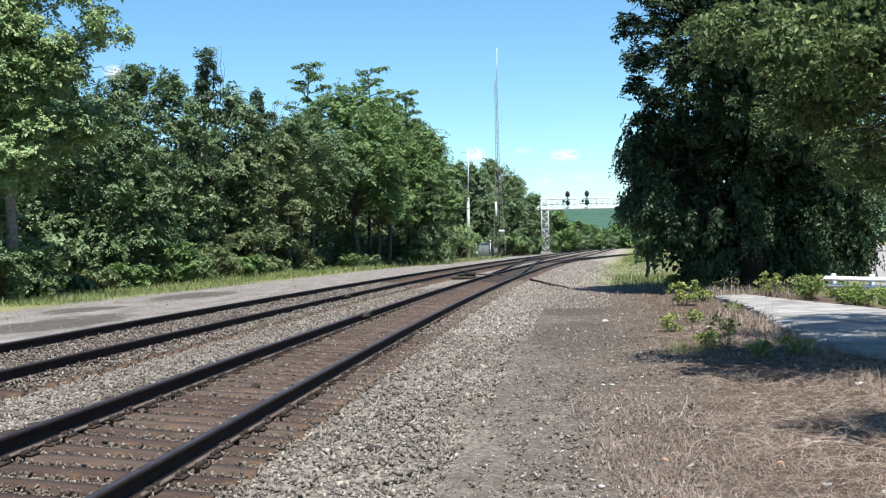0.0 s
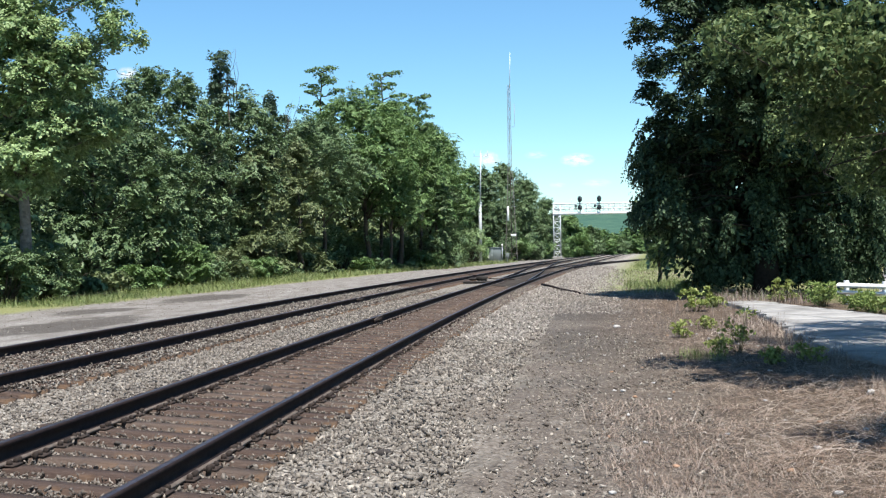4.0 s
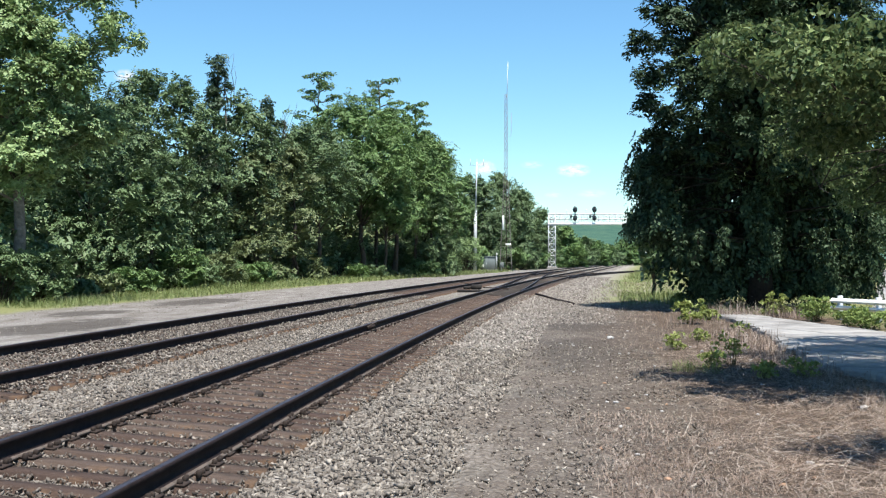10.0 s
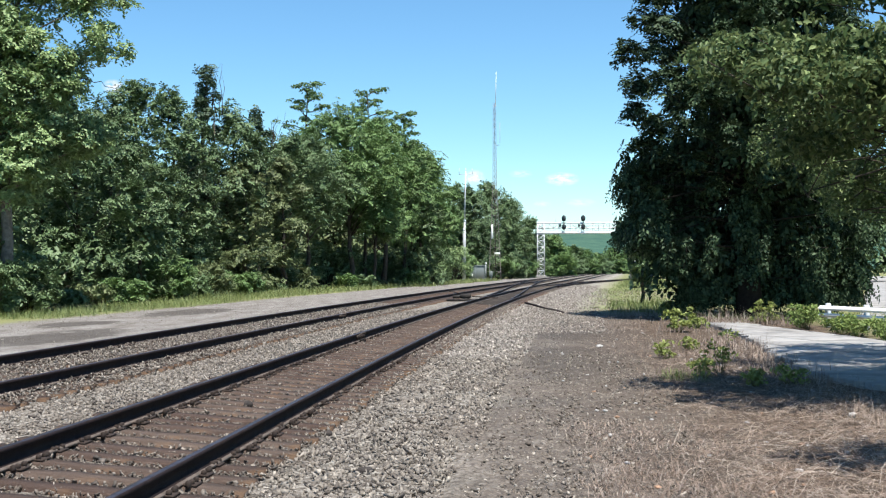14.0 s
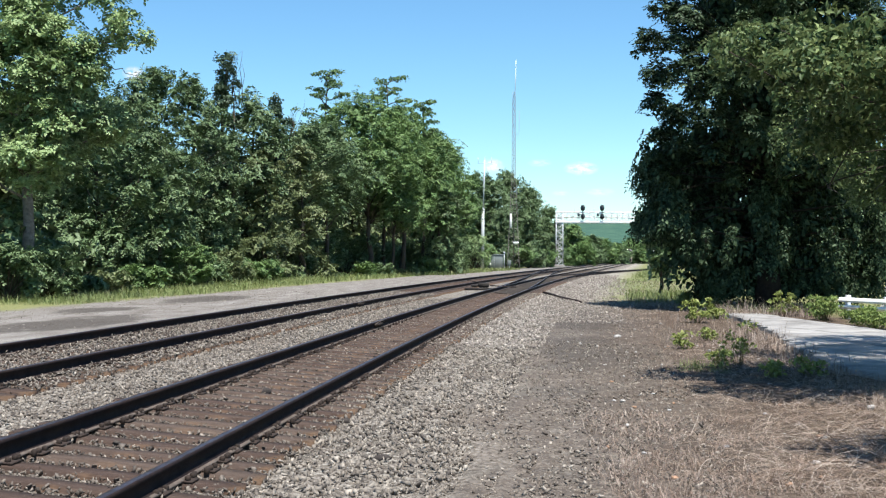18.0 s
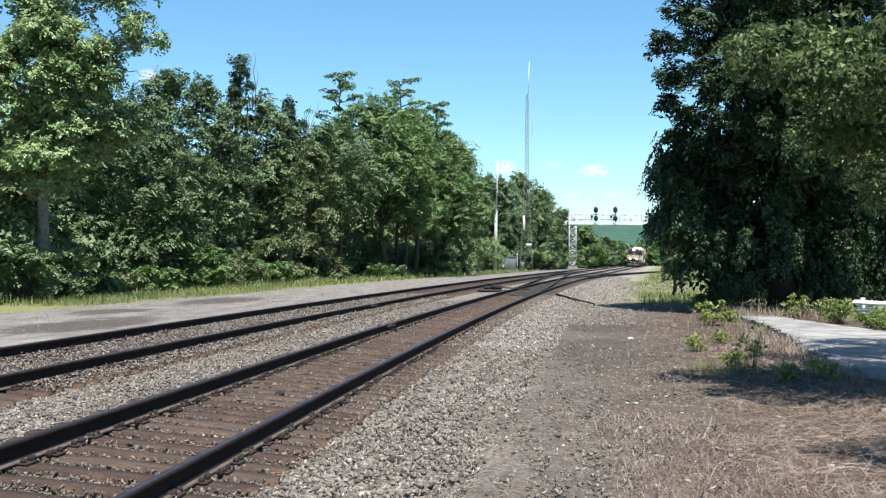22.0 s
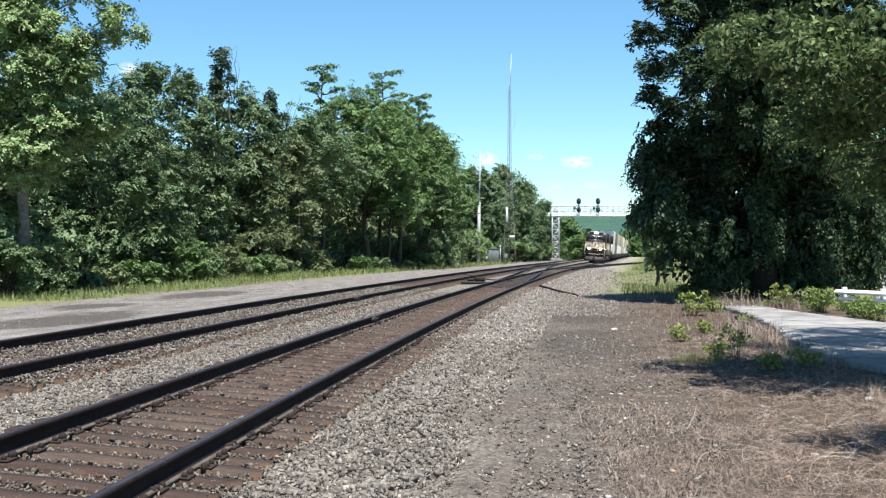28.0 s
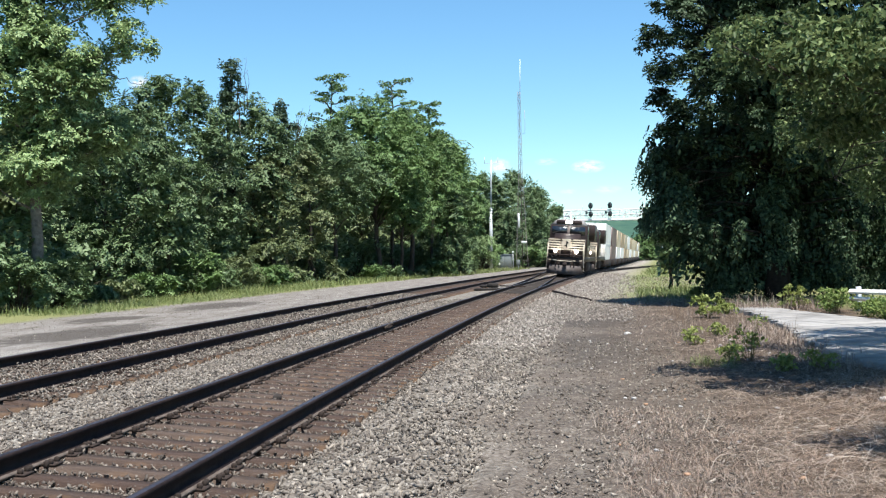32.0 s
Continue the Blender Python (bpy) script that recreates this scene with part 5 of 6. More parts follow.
def signal_bridge():
    x0, x1, y = 0.32, 18.2, 225.0
    t = thing("signal_bridge", (0, y, 0), "pale grey steel lattice signal bridge spanning the tracks", "signal bridge")
    for x in (x0, x1):
        leg = part("tower_leg", lattice(Geo(), (x, 0, 0.3), (x, 0, 10.75), 1.3, 1.3, 9, 0.12), M_GALV, t)
        part("footing", Geo().cbox((x, 0, 0.22), (1.9, 1.9, 0.7), 0.05), M_CONCRETE, leg, "concrete footing")
    mid, span = (x0 + x1) / 2, x1 - x0 + 1.6
    part("truss", lattice(Geo(), (x0 - 0.8, 0, 9.27), (x1 + 0.8, 0, 9.27), 0.95, 1.3, 18, 0.085), M_GALV, t)
    for dy in (-0.72, 0.72):
        part("bottom_chord", Geo().cbox((mid, dy, 8.8), (span, 0.18, 0.36), 0.02), M_WHITE, t)
        part("middle_chord", Geo().cbox((mid, dy, 9.74), (span, 0.12, 0.11), 0.02), M_WHITE, t)
        part("top_chord", Geo().cbox((mid, dy, 10.68), (span, 0.14, 0.20), 0.02), M_WHITE, t)
        g = Geo()
        for k in range(19):
            x = x0 - 0.7 + k * (span - 0.2) / 18
            g.cbox((x, dy, 10.2), (0.09, 0.08, 0.95), 0.01)
            if k < 18:
                g.tube([(x, dy, 9.78), (x + (span - 0.2) / 18, dy, 10.62)] if k % 2 else [(x, dy, 10.62), (x + (span - 0.2) / 18, dy, 9.78)], 0.035, 5)
        part("web", g, M_GALV, t)
    part("walkway", Geo().cbox((mid, 0, 9.0), (span, 1.2, 0.08), 0.02), M_GALV, t)
    for x in (4.77, 8.47):
        s = thing("railway_signal", (x, y - 0.95, 0), "dark signal with two oval heads on the bridge", "railway signal", "signals on the bridge")
        part("mast", Geo().tube([(0, 0, 9.2), (0, 0, 12.2)], 0.07, 8), M_SIGNAL, s)
        for z, w, h in ((11.55, 0.90, 1.24), (9.92, 0.86, 1.08)):
            n = 24
            ring = [(w / 2 * math.cos(2 * math.pi * i / n), h / 2 * math.sin(2 * math.pi * i / n)) for i in range(n)]
            v = [(px, -0.06, z + pz) for px, pz in ring] + [(px, 0.0, z + pz) for px, pz in ring]
            geo = Geo().add(v, [(i, (i + 1) % n, n + (i + 1) % n, n + i) for i in range(n)])
            geo.f.append(np.array([list(range(n))[::-1]]))
            geo.f.append(np.array([list(range(n, 2 * n))]))
            head = part("signal_head", geo, M_SIGNAL, s)
            for dx, dz in ((0, 0.3), (-0.2, -0.15), (0.2, -0.15)):
                part("hood", Geo().tube([(dx, -0.36, z + dz * h), (dx, -0.06, z + dz * h)], 0.11, 10), M_BLACK, head)
        part("case", Geo().cbox((-0.8, 0.1, 10.2), (0.42, 0.4, 0.55), 0.03), M_SIGNAL, s)
        part("bracket", Geo().cbox((-0.4, 0.1, 10.2), (0.5, 0.1, 0.1), 0.01), M_SIGNAL, s)
    for x in (3.2, 6.9):
        part("lamp_post", Geo().tube([(x, -0.72, 10.7), (x, -0.72, 11.6)], 0.045, 6), M_GALV, t)
    return t


signal_bridge()


def pole():
    t = thing("pole", (-11.4, 175, 0.1), "tall grey steel pole with a thin upper tube", "pole")
    part("lower_tube", Geo().tube([(0, 0, 0), (0.1, 0, 9.0)], [0.27, 0.22], 14), M_POLE, t)
    part("upper_tube", Geo().tube([(0.1, 0, 9.0), (0.3, 0, 16.6)], [0.11, 0.09], 10), M_GALV, t)
    part("collar", Geo().tube([(0.1, 0, 8.9), (0.1, 0, 9.15)], 0.25, 12), M_GALV, t)
    part("base_plate", Geo().cbox((0, 0, 0.04), (0.8, 0.8, 0.1), 0.02), M_CONCRETE, t)
    part("crossarm", Geo().tube([(-0.75, 0, 16.1), (1.4, 0, 16.1)], 0.035, 6), M_GALV, t)
    for x in (-0.7, 0.3, 1.3):
        part("antenna", Geo().tube([(x, 0, 16.1), (x, 0, 17.0)], 0.035, 6), M_GALV, t)


pole()


def radio_tower():
    t = thing("radio_tower", (-7.1, 186, 0.1), "tall tapering lattice radio tower with whip antennas", "radio tower")
    legs = [math.radians(a) for a in (90, 210, 330)]
    hs = np.concatenate([np.linspace(0, 15.5, 13), np.linspace(15.5, 28.4, 15)[1:]])
    rs = np.interp(hs, [0, 15.5, 28.4], [1.12, 0.34, 0.24])
    for a in legs:
        part("leg", Geo().tube([(math.cos(a) * r, math.sin(a) * r, h) for h, r in zip(hs, rs)], np.interp(hs, [0, 28], [0.055, 0.028]), 6), M_TOWER, t)
    g = Geo()
    for i in range(len(hs) - 1):
        for k in range(3):
            p, q = legs[k], legs[(k + 1) % 3]
            a = (math.cos(p) * rs[i], math.sin(p) * rs[i], hs[i])
            b = (math.cos(q) * rs[i + 1], math.sin(q) * rs[i + 1], hs[i + 1])
            c = (math.cos(p) * rs[i + 1], math.sin(p) * rs[i + 1], hs[i + 1])
            g.tube([a, b], 0.016, 4)
            g.tube([c, b], 0.016, 4)
    part("bracing", g, M_TOWER, t)
    part("whip_antenna", Geo().tube([(0.15, 0, 28.0), (0.3, 0, 33.7)], [0.05, 0.03], 8), M_WHITE, t, "white whip antenna")
    part("side_antenna", Geo().tube([(0.2, 0, 21.6), (0.75, 0, 21.7), (0.85, 0, 22.2), (0.85, 0, 25.4)], 0.03, 6), M_TOWER, t)
    part("panel_antenna", Geo().cbox((-0.42, -0.62, 7.7), (0.30, 0.14, 2.3), 0.04), M_WHITE, t, "pale upright panel antenna")
    part("cable_run", Geo().tube([(0.1, -0.75, 0.2), (0.05, -0.3, 15.0)], 0.05, 6), M_IRON, t, "dark bundle of cables")
    part("lamp_box", Geo().cbox((0.4, -0.9, 4.2), (0.9, 0.3, 0.3), 0.04), M_WHITE, t)


radio_tower()


def cabinet():
    t = thing("equipment_cabinet", (-9.6, 178, 0.05), "grey metal equipment cabinet on a concrete pad", "cabinet")
    part("body", Geo().cbox((0, 0, 1.2), (2.35, 1.6, 2.0), 0.03), M_CABINET, t)
    part("roof", Geo().cbox((0, 0, 2.27), (2.5, 1.8, 0.13), 0.04), M_CABINET, t)
    part("pad", Geo().cbox((0, 0, 0.1), (2.8, 2.0, 0.24), 0.03), M_CONCRETE, t, "pale concrete pad")
    d = part("door", Geo().cbox((-0.55, -0.82, 1.2), (1.0, 0.05, 1.8), 0.01), M_CABINET, t)
    part("notice", Geo().cbox((0, -0.85, 0.85), (0.32, 0.02, 0.4), 0.004), M_WHITE, d, "small white notice plate").matrix_basis = pose(-0.75, 0, 0)
    part("handle", Geo().tube([(-0.15, -0.87, 1.0), (-0.15, -0.87, 1.3)], 0.02, 6), M_GALV, d)
    s = thing("junction_box", (-7.4, 177.2, 0.05), "small grey junction box on a post", "junction box")
    part("box", Geo().cbox((0, 0, 1.0), (0.55, 0.4, 0.8), 0.03), M_CABINET, s)
    part("post", Geo().tube([(0, 0, 0), (0, 0, 0.65)], 0.06, 8), M_GALV, s)
    v = thing("vent_post", (-8.2, 177.6, 0.05), "slim pale vent post", "post")
    part("tube", Geo().tube([(0, 0, 0), (0, 0, 2.6)], 0.06, 8), M_GALV, v)
    part("cap", Geo().tube([(0, 0, 2.55), (0, 0, 2.75)], [0.16, 0.1], 8), M_WHITE, v)


cabinet()


M_DARKIRON = plain("oily_dark_iron", (0.022, 0.019, 0.017), 0.8, 0.1, 0.5, 9, 0.4, dirt=(0.05, 0.043, 0.036))


def switch_machine():
    y = 62.0
    x = float(shift(y)) - 5.75
    t = thing("switch_machine", (x, y, 0.1), "dark rusty switch machine on long timbers between tracks", "switch machine")
    part("motor_case", Geo().cbox((0.15, 0, 0.24), (0.6, 0.4, 0.26), 0.06), M_DARKIRON, t)
    part("cover", Geo().cbox((-0.35, 0.1, 0.2), (0.4, 0.34, 0.16), 0.05), M_DARKIRON, t)
    for dy in (-0.35, 0.35):
        part("timber", Geo().cbox((0.1, dy, 0.03), (1.9, 0.2, 0.12), 0.02), M_DARKIRON, t)
    part("throw_rod", Geo().tube([(0.5, -0.1, 0.22), (1.9, -0.1, 0.14)], 0.03, 8), M_IRON, t)
    part("lever", Geo().tube([(-0.2, -0.2, 0.4), (-0.75, -0.35, 0.52)], 0.025, 6), M_IRON, t)
    o = thing("old_rail", (0, 0, 0), "dark discarded rail lying on the ballast", "rail")
    p = np.array([(-0.75, 60.5, 0.02), (-0.2, 57.5, -0.02), (0.3, 54, -0.06), (0.75, 51.5, -0.06), (1.0, 49.0, -0.07)])
    part("bar", Geo().tube(p, 0.055, 6), M_RAIL, o)
    t3 = thing("grease_mat", (0, 0, 0), "dark grease-stained crust between the rails", "dirt")
    ys = np.linspace(56, 96, 22)
    g = Geo()
    for s0, s1 in ((-0.62, 0.62),):
        v = []
        for q in ys:
            for s in (s0, s1):
                v.append((float(shift(q)) + T1 + s + 0.06 * math.sin(q * 1.7 + s), q, TIE1 + 0.012 - s * CANT / (2 * HALF)))
        g.add(v, [(2 * i, 2 * i + 1, 2 * i + 3, 2 * i + 2) for i in range(len(ys) - 1)])
        w = np.array(v) - np.array([0, 0, 0.03])
        g.add(w, [(2 * i + 2, 2 * i + 3, 2 * i + 1, 2 * i) for i in range(len(ys) - 1)])
    part("sheet", g, M_GREASE, t3)


switch_machine()


def lump(name, label, x, y, size, seed, material, category="stone", sink=0.3):
    """A single stone or clod with a broken outline."""
    rng = np.random.RandomState(seed)
    bm = bmesh.new()
    for p in rng.normal(size=(26, 3)):
        bm.verts.new(p / np.linalg.norm(p) * rng.uniform(0.8, 1.0) * np.array(size) / 2)
    bmesh.ops.convex_hull(bm, input=bm.verts[:])
    for v in [v for v in bm.verts if not v.link_faces]:
        bm.verts.remove(v)
    bm.verts.index_update()
    z = float(ground_z(x - float(shift(y))))
    o = part(name, Geo().take(bm), material)
    o.matrix_basis = pose(x, y, z + size[2] * (0.5 - sink), 0, 0, rng.uniform(0, 360))
    return tagged(o, label, category)


M_DARKSTONE = plain("dark_stone", (0.043, 0.036, 0.032), 0.9, 0, 0.4, 20, 0.5)
M_PALESTONE = plain("pale_stone", (0.396, 0.382, 0.36), 0.9, 0, 0.15, 20, 0.4)

# ---- pavement side ----
def pavement():
    rng = np.random.RandomState(51)
    p = new("pavement")
    tagged(p, "cracked pale grey concrete slab pavement with crumbling edge", "pavement", kind="structure")
    along, across = np.array([0.36, -0.933]), np.array([0.933, 0.36])

    def slab(ring):
        """A slab with a slightly lower rim, clipped to the pavement's ragged outline."""
        pts = []
        for a, b in zip(ring, ring[1:] + ring[:1]):
            for k in range(6):
                pts.append(np.array(a) + (np.array(b) - np.array(a)) * k / 6)
        out = []
        for x, y in pts:
            y = min(y, 39.3)
            lo = np.interp(y, [-30, 17, 21.5, 25.3, 29.2, 34.5, 39.3], [5.2, 4.95, 4.72, 4.97, 5.37, 5.6, 5.45]) + 0.07 * math.sin(y * 5.1) + 0.05 * math.sin(y * 13.7)
            hi = np.interp(y, [-30, 20, 30, 39.3], [9.5, 9.3, 8.4, 6.7])
            out.append((min(max(x, lo), hi), y))
        o = np.array(out)
        c = o.mean(0)
        area = 0.5 * abs(np.sum(o[:, 0] * np.roll(o[:, 1], -1) - o[:, 1] * np.roll(o[:, 0], -1)))
        if area < 0.12:
            return
        tilt, up = rng.normal(0, 0.004, 2), rng.uniform(-0.012, 0.006)
        n = len(o)
        top = c + (o - c) * 0.985
        v = [(x, y, -0.24) for x, y in o] + [(x, y, -0.03 + up) for x, y in o] + [(x, y, -0.012 + up + (x - c[0]) * tilt[0] + (y - c[1]) * tilt[1]) for x, y in top] + [(c[0], c[1], -0.010 + up)]
        f = [(k * n + q, k * n + (q + 1) % n, (k + 1) * n + (q + 1) % n, (k + 1) * n + q) for k in (0, 1) for q in range(n)]
        f += [(2 * n + q, 2 * n + (q + 1) % n, 3 * n) for q in range(n)]
        part("slab", Geo().add(v, f), M_ASPHALT, p)

    base = np.array([7.47, 27.66])
    gap = 0.016
    for i in range(-3, 6):
        for j in range(-8, 11):
            c = base + across * (i + 0.5) * 1.8 + along * (j + 0.5) * 1.85
            if 3.0 < c[0] < 11 and 9 < c[1] < 41:
                h, w = along * (0.925 - gap), across * (0.9 - gap)
                slab([tuple(c - h - w), tuple(c + h - w), tuple(c + h + w), tuple(c - h + w)])
    slab([(5.0, -30.0), (9.6, -30.0), (9.6, 8.0), (5.0, 8.0)])
    r = Geo()
    ys = np.array([44, 60, 90, 140, 200, 260.0])
    a = np.array([11.8, 16.3, 24.6, 38.6, 55.5, 72.0])
    v = []
    for y, x in zip(ys, a):
        v += [(x, y, -0.1), (x + 0.1, y, -0.04), (x + 16, y, -0.04), (x + 16.1, y, -0.2)]
    r.add(v, [(i * 4 + j, i * 4 + j + 4, i * 4 + j + 5, i * 4 + j + 1) for i in range(len(ys) - 1) for j in range(3)])
    tagged(part("road", r, M_ASPHALT), "pale sunlit grey road beyond a guard rail", "road", kind="structure")


pavement()


def guard_rail():
    t = thing("guard_rail", (0, 0, 0), "white painted two-rail guard rail on posts", "guard rail")
    a, b = Vector((9.1, 38.5, 0)), Vector((13.9, 27.0, 0))
    d = (b - a).normalized()
    nr = Vector((-d.y, d.x, 0))
    for z0, z1 in ((0.20, 0.33), (0.42, 0.57)):
        g = Geo()
        prof = [(0.0, z0), (0.05, z0 + 0.04), (0.05, z0 + 0.09), (0.01, (z0 + z1) / 2), (0.05, z1 - 0.09), (0.05, z1 - 0.04), (0.0, z1), (-0.03, z1), (-0.03, z0)]
        m, n = len(prof), 9
        v = [tuple(a.lerp(b, i / (n - 1)) - nr * p * 1.6 + Vector((0, 0, z))) for i in range(n) for p, z in prof]
        g.add(v, [(i * m + j, i * m + (j + 1) % m, (i + 1) * m + (j + 1) % m, (i + 1) * m + j) for i in range(n - 1) for j in range(m)])
        g.f.append(np.array([list(range(m))]))
        part("beam", g, M_WHITE, t)
    for i in range(7):
        q = a.lerp(b, (i + 0.15) / 6.6) + nr * 0.1
        part("post", Geo().cbox((q.x, q.y, 0.2), (0.15, 0.15, 0.9), 0.01), M_GALV, t)


guard_rail()
lump("stone", "dark stone on the ends of the ties", -2.42, 13.0, (0.17, 0.12, 0.10), 1, M_DARKSTONE)
lump("clod", "dark clod lying between the rails", -3.75, 14.6, (0.2, 0.14, 0.12), 2, M_DARKSTONE, "clod", 0.0)
lump("stone", "white stone between the rails", -3.4, 9.9, (0.09, 0.07, 0.06), 3, M_PALESTONE)
lump("stone", "pale flat rock in the dry grass", 3.95, 15.1, (0.16, 0.12, 0.09), 4, M_PALESTONE, sink=0.1)
lump("stone", "pale broken stone on the gravel", 1.45, 28.4, (0.3, 0.16, 0.10), 5, M_PALESTONE)
lump("stone", "pale stone at the pavement's edge", 4.9, 24.0, (0.16, 0.14, 0.16), 6, M_PALESTONE, sink=0.1)
lump("stone", "dark flat stone in the ballast", -1.62, 10.6, (0.22, 0.14, 0.08), 7, M_DARKSTONE)
M_CHIP = plain("orange_brown_chip", (0.32, 0.20, 0.13), 0.9, 0, 0.3, 20, 0.4)
for k in range(70):
    rr = random.Random(700 + k)
    y = 8.4 + 26 * rr.random() ** 1.5
    tan = k % 3 == 0
    lump("stone", "small orange-brown chip in the dry grass" if tan else "small pale stone in the dry grass", rr.uniform(0.2, 4.4), y, [rr.uniform(0.035, 0.10) for _ in range(2)] + [rr.uniform(0.025, 0.05)], 700 + k, M_CHIP if tan else M_PALESTONE, sink=0.15)


def right_trees():
    for i, (x, y, h, r, k) in enumerate([(40, 158, 19, 6, "broad"), (49, 160, 17, 6, "olive"), (58, 165, 18, 6.5, "broad"), (33, 172, 16, 6, "bright"), (68, 170, 19, 7, "broad"), (45, 180, 21, 7, "broad")]):
        broadleaf(k, x, y, -0.15, h, r, 611 + i, low=0.03, per=18, size=0.85, boughs=0.7, label="broad-leaved tree on the far side of the road", group="trees beyond the road")
    broadleaf("broad", 5.3, 61, -0.15, 5.0, 1.15, 632, low=0.28, per=18, size=0.16, boughs=2.2, label="small green tree behind the big drooping tree", group="trees beyond the road")
    broadleaf("broad", 13.6, 62, -0.15, 12, 3.6, 630, low=0.05, per=20, size=0.22, boughs=1.1, label="broad-leaved green tree behind the big tree", group="trees beyond the road")


right_trees()


def hills():
    rng = np.random.RandomState(71)
    g = Geo()
    xs = np.linspace(-1600, 2600, 90)
    crest = 100 + 14 * np.sin(xs / 400) + 5 * np.sin(xs / 90 + 1)
    rows = []
    for k, d in enumerate(np.linspace(0, 1, 12)):
        rows.append(np.stack([xs, 2300 + 900 * d + 0 * xs, -3 + crest * d**0.8 + rng.normal(0, 1.5, len(xs)) * (k > 0)], -1))
    n = len(xs)
    g.add(np.concatenate(rows), [(i * n + j, i * n + j + 1, (i + 1) * n + j + 1, (i + 1) * n + j) for i in range(11) for j in range(n - 1)])
    m = Mat("distant_woods")
    c = m.ramp(m.noise(0.02, 6, 0.7), (0.3, (0.034, 0.08, 0.066)), (0.7, (0.068, 0.124, 0.086)))
    m.bump(m.noise(0.06, 5), 0.8, 6.0)
    tagged(part("backdrop", g, m.done(c, 1.0, 0, 0.0), smooth=True), "distant blue-green wooded hill", "hill", kind="structure")


hills()


def cloud_material(name, thick):
    m = Mat(name)
    em = m.node("Emission")
    em.inputs["Color"].default_value, em.inputs["Strength"].default_value = (1.0, 1.0, 1.0, 1), 0.58
    tr = m.node("BsdfTransparent")
    gr = m.node("TexGradient")
    gr.gradient_type = "SPHERICAL"
    m.link(m.co, gr.inputs[0])
    moved = m.node("VectorMath")
    m.link(m.co, moved.inputs[0])
    m.link(m.node("ObjectInfo").outputs["Location"], moved.inputs[1])
    a = m.math("MULTIPLY", m.math("POWER", gr.outputs["Fac"], 0.9), m.ramp(m.noise(2.3, 6, 0.65, co=moved.outputs[0]), (0.36, 0.0), (0.60, 1.0)))
    mx = m.node("MixShader")
    m.link(m.math("MULTIPLY", a, thick, True), mx.inputs[0])
    m.link(tr.outputs[0], mx.inputs[1])
    m.link(em.outputs[0], mx.inputs[2])
    m.link(mx.outputs[0], m.out.inputs["Surface"])
    return m.m


def clouds():
    bright, faint = cloud_material("cloud_vapour", 1.5), cloud_material("thin_cloud_vapour", 0.6)
    for i, (x, z, w, h, d) in enumerate([(84, 327, 66, 27, 4200), (-66, 347, 46, 15, 4190), (150, 240, 60, 18, 4180), (10, 236, 34, 12, 4170), (-1590, 690, 44, 30, 4200), (-236, 337, 44, 30, 4200)]):
        n = 28
        ring = [(math.cos(2 * math.pi * k / n), 0, math.sin(2 * math.pi * k / n)) for k in range(n)]
        o = part("cloud", Geo().add(ring, [list(range(n))]), bright if h > 26 else faint)
        o.matrix_basis = pose(x, d, z, 0, 0, 20 if x < -1000 else 0) @ Matrix.Diagonal((w, 1, h, 1))
        tagged(o, "small faint white summer cloud", "cloud", "clouds", "structure")


clouds()


def low_wall():
    t = thing("concrete_wall", (0, 0, 0), "low pale concrete wall beside the road", "wall")
    a, b = Vector((16.9, 58, 0)), Vector((30, 52, 0))
    d = b - a
    n = 6
    for i in range(n):
        p = a.lerp(b, (i + 0.5) / n)
        o = part("wall_block", Geo().cbox((0, 0, 0.42), (d.length / n - 0.03, 0.35, 1.15), 0.04), M_CONCRETE, t)
        o.matrix_basis = pose(p.x, p.y, 0, 0, 0, math.degrees(math.atan2(d.y, d.x)))
    part("coping", Geo().cbox((0, 0, 1.03), (d.length, 0.5, 0.1), 0.03), M_CONCRETE, t).matrix_basis = pose(*a.lerp(b, 0.5), 0, 0, math.degrees(math.atan2(d.y, d.x)))


low_wall()

# ---- the train ----
def lamp_material(name, c, strength):
    m = Mat(name)
    m.bsdf.inputs["Emission Color"].default_value = (*c, 1)
    m.bsdf.inputs["Emission Strength"].default_value = strength
    return m.done(c, 0.3)


M_LAMP = lamp_material("lit_headlamp", (1.0, 0.95, 0.85), 40.0)
M_DITCH = lamp_material("lit_ditch_lamp", (1.0, 0.9, 0.75), 14.0)
M_GLASS = plain("dark_cab_glass", (0.014, 0.018, 0.022), 0.08, 0.0, 0.2, 1, 0.0, 0.9)
M_LOCO = plain("dusty_black_paint", (0.024, 0.017, 0.016), 0.5, 0.0, 0.5, 1.5, 0.05, 0.25, dirt=(0.048, 0.031, 0.026))
# pale cab top: the sun's glare on it is put into the colour
M_ROOF = plain("sun_glare_roof_paint", (0.30, 0.285, 0.27), 0.5, 0.0, 0.2, 2, 0.05, 0.4, dirt=(0.12, 0.10, 0.09))
M_GRIME = plain("grimy_underframe", (0.028, 0.021, 0.018), 0.9, 0.0, 0.4, 3, 0.2, dirt=(0.055, 0.038, 0.030))
M_STRIPE = plain("cream_white_paint", (0.56, 0.50, 0.39), 0.6, 0.0, 0.1, 3, 0.02, dirt=(0.36, 0.28, 0.22))
M_PLOW = plain("dusty_plow_paint", (0.10, 0.088, 0.084), 0.8, 0.0, 0.3, 3, 0.1, dirt=(0.04, 0.03, 0.026))
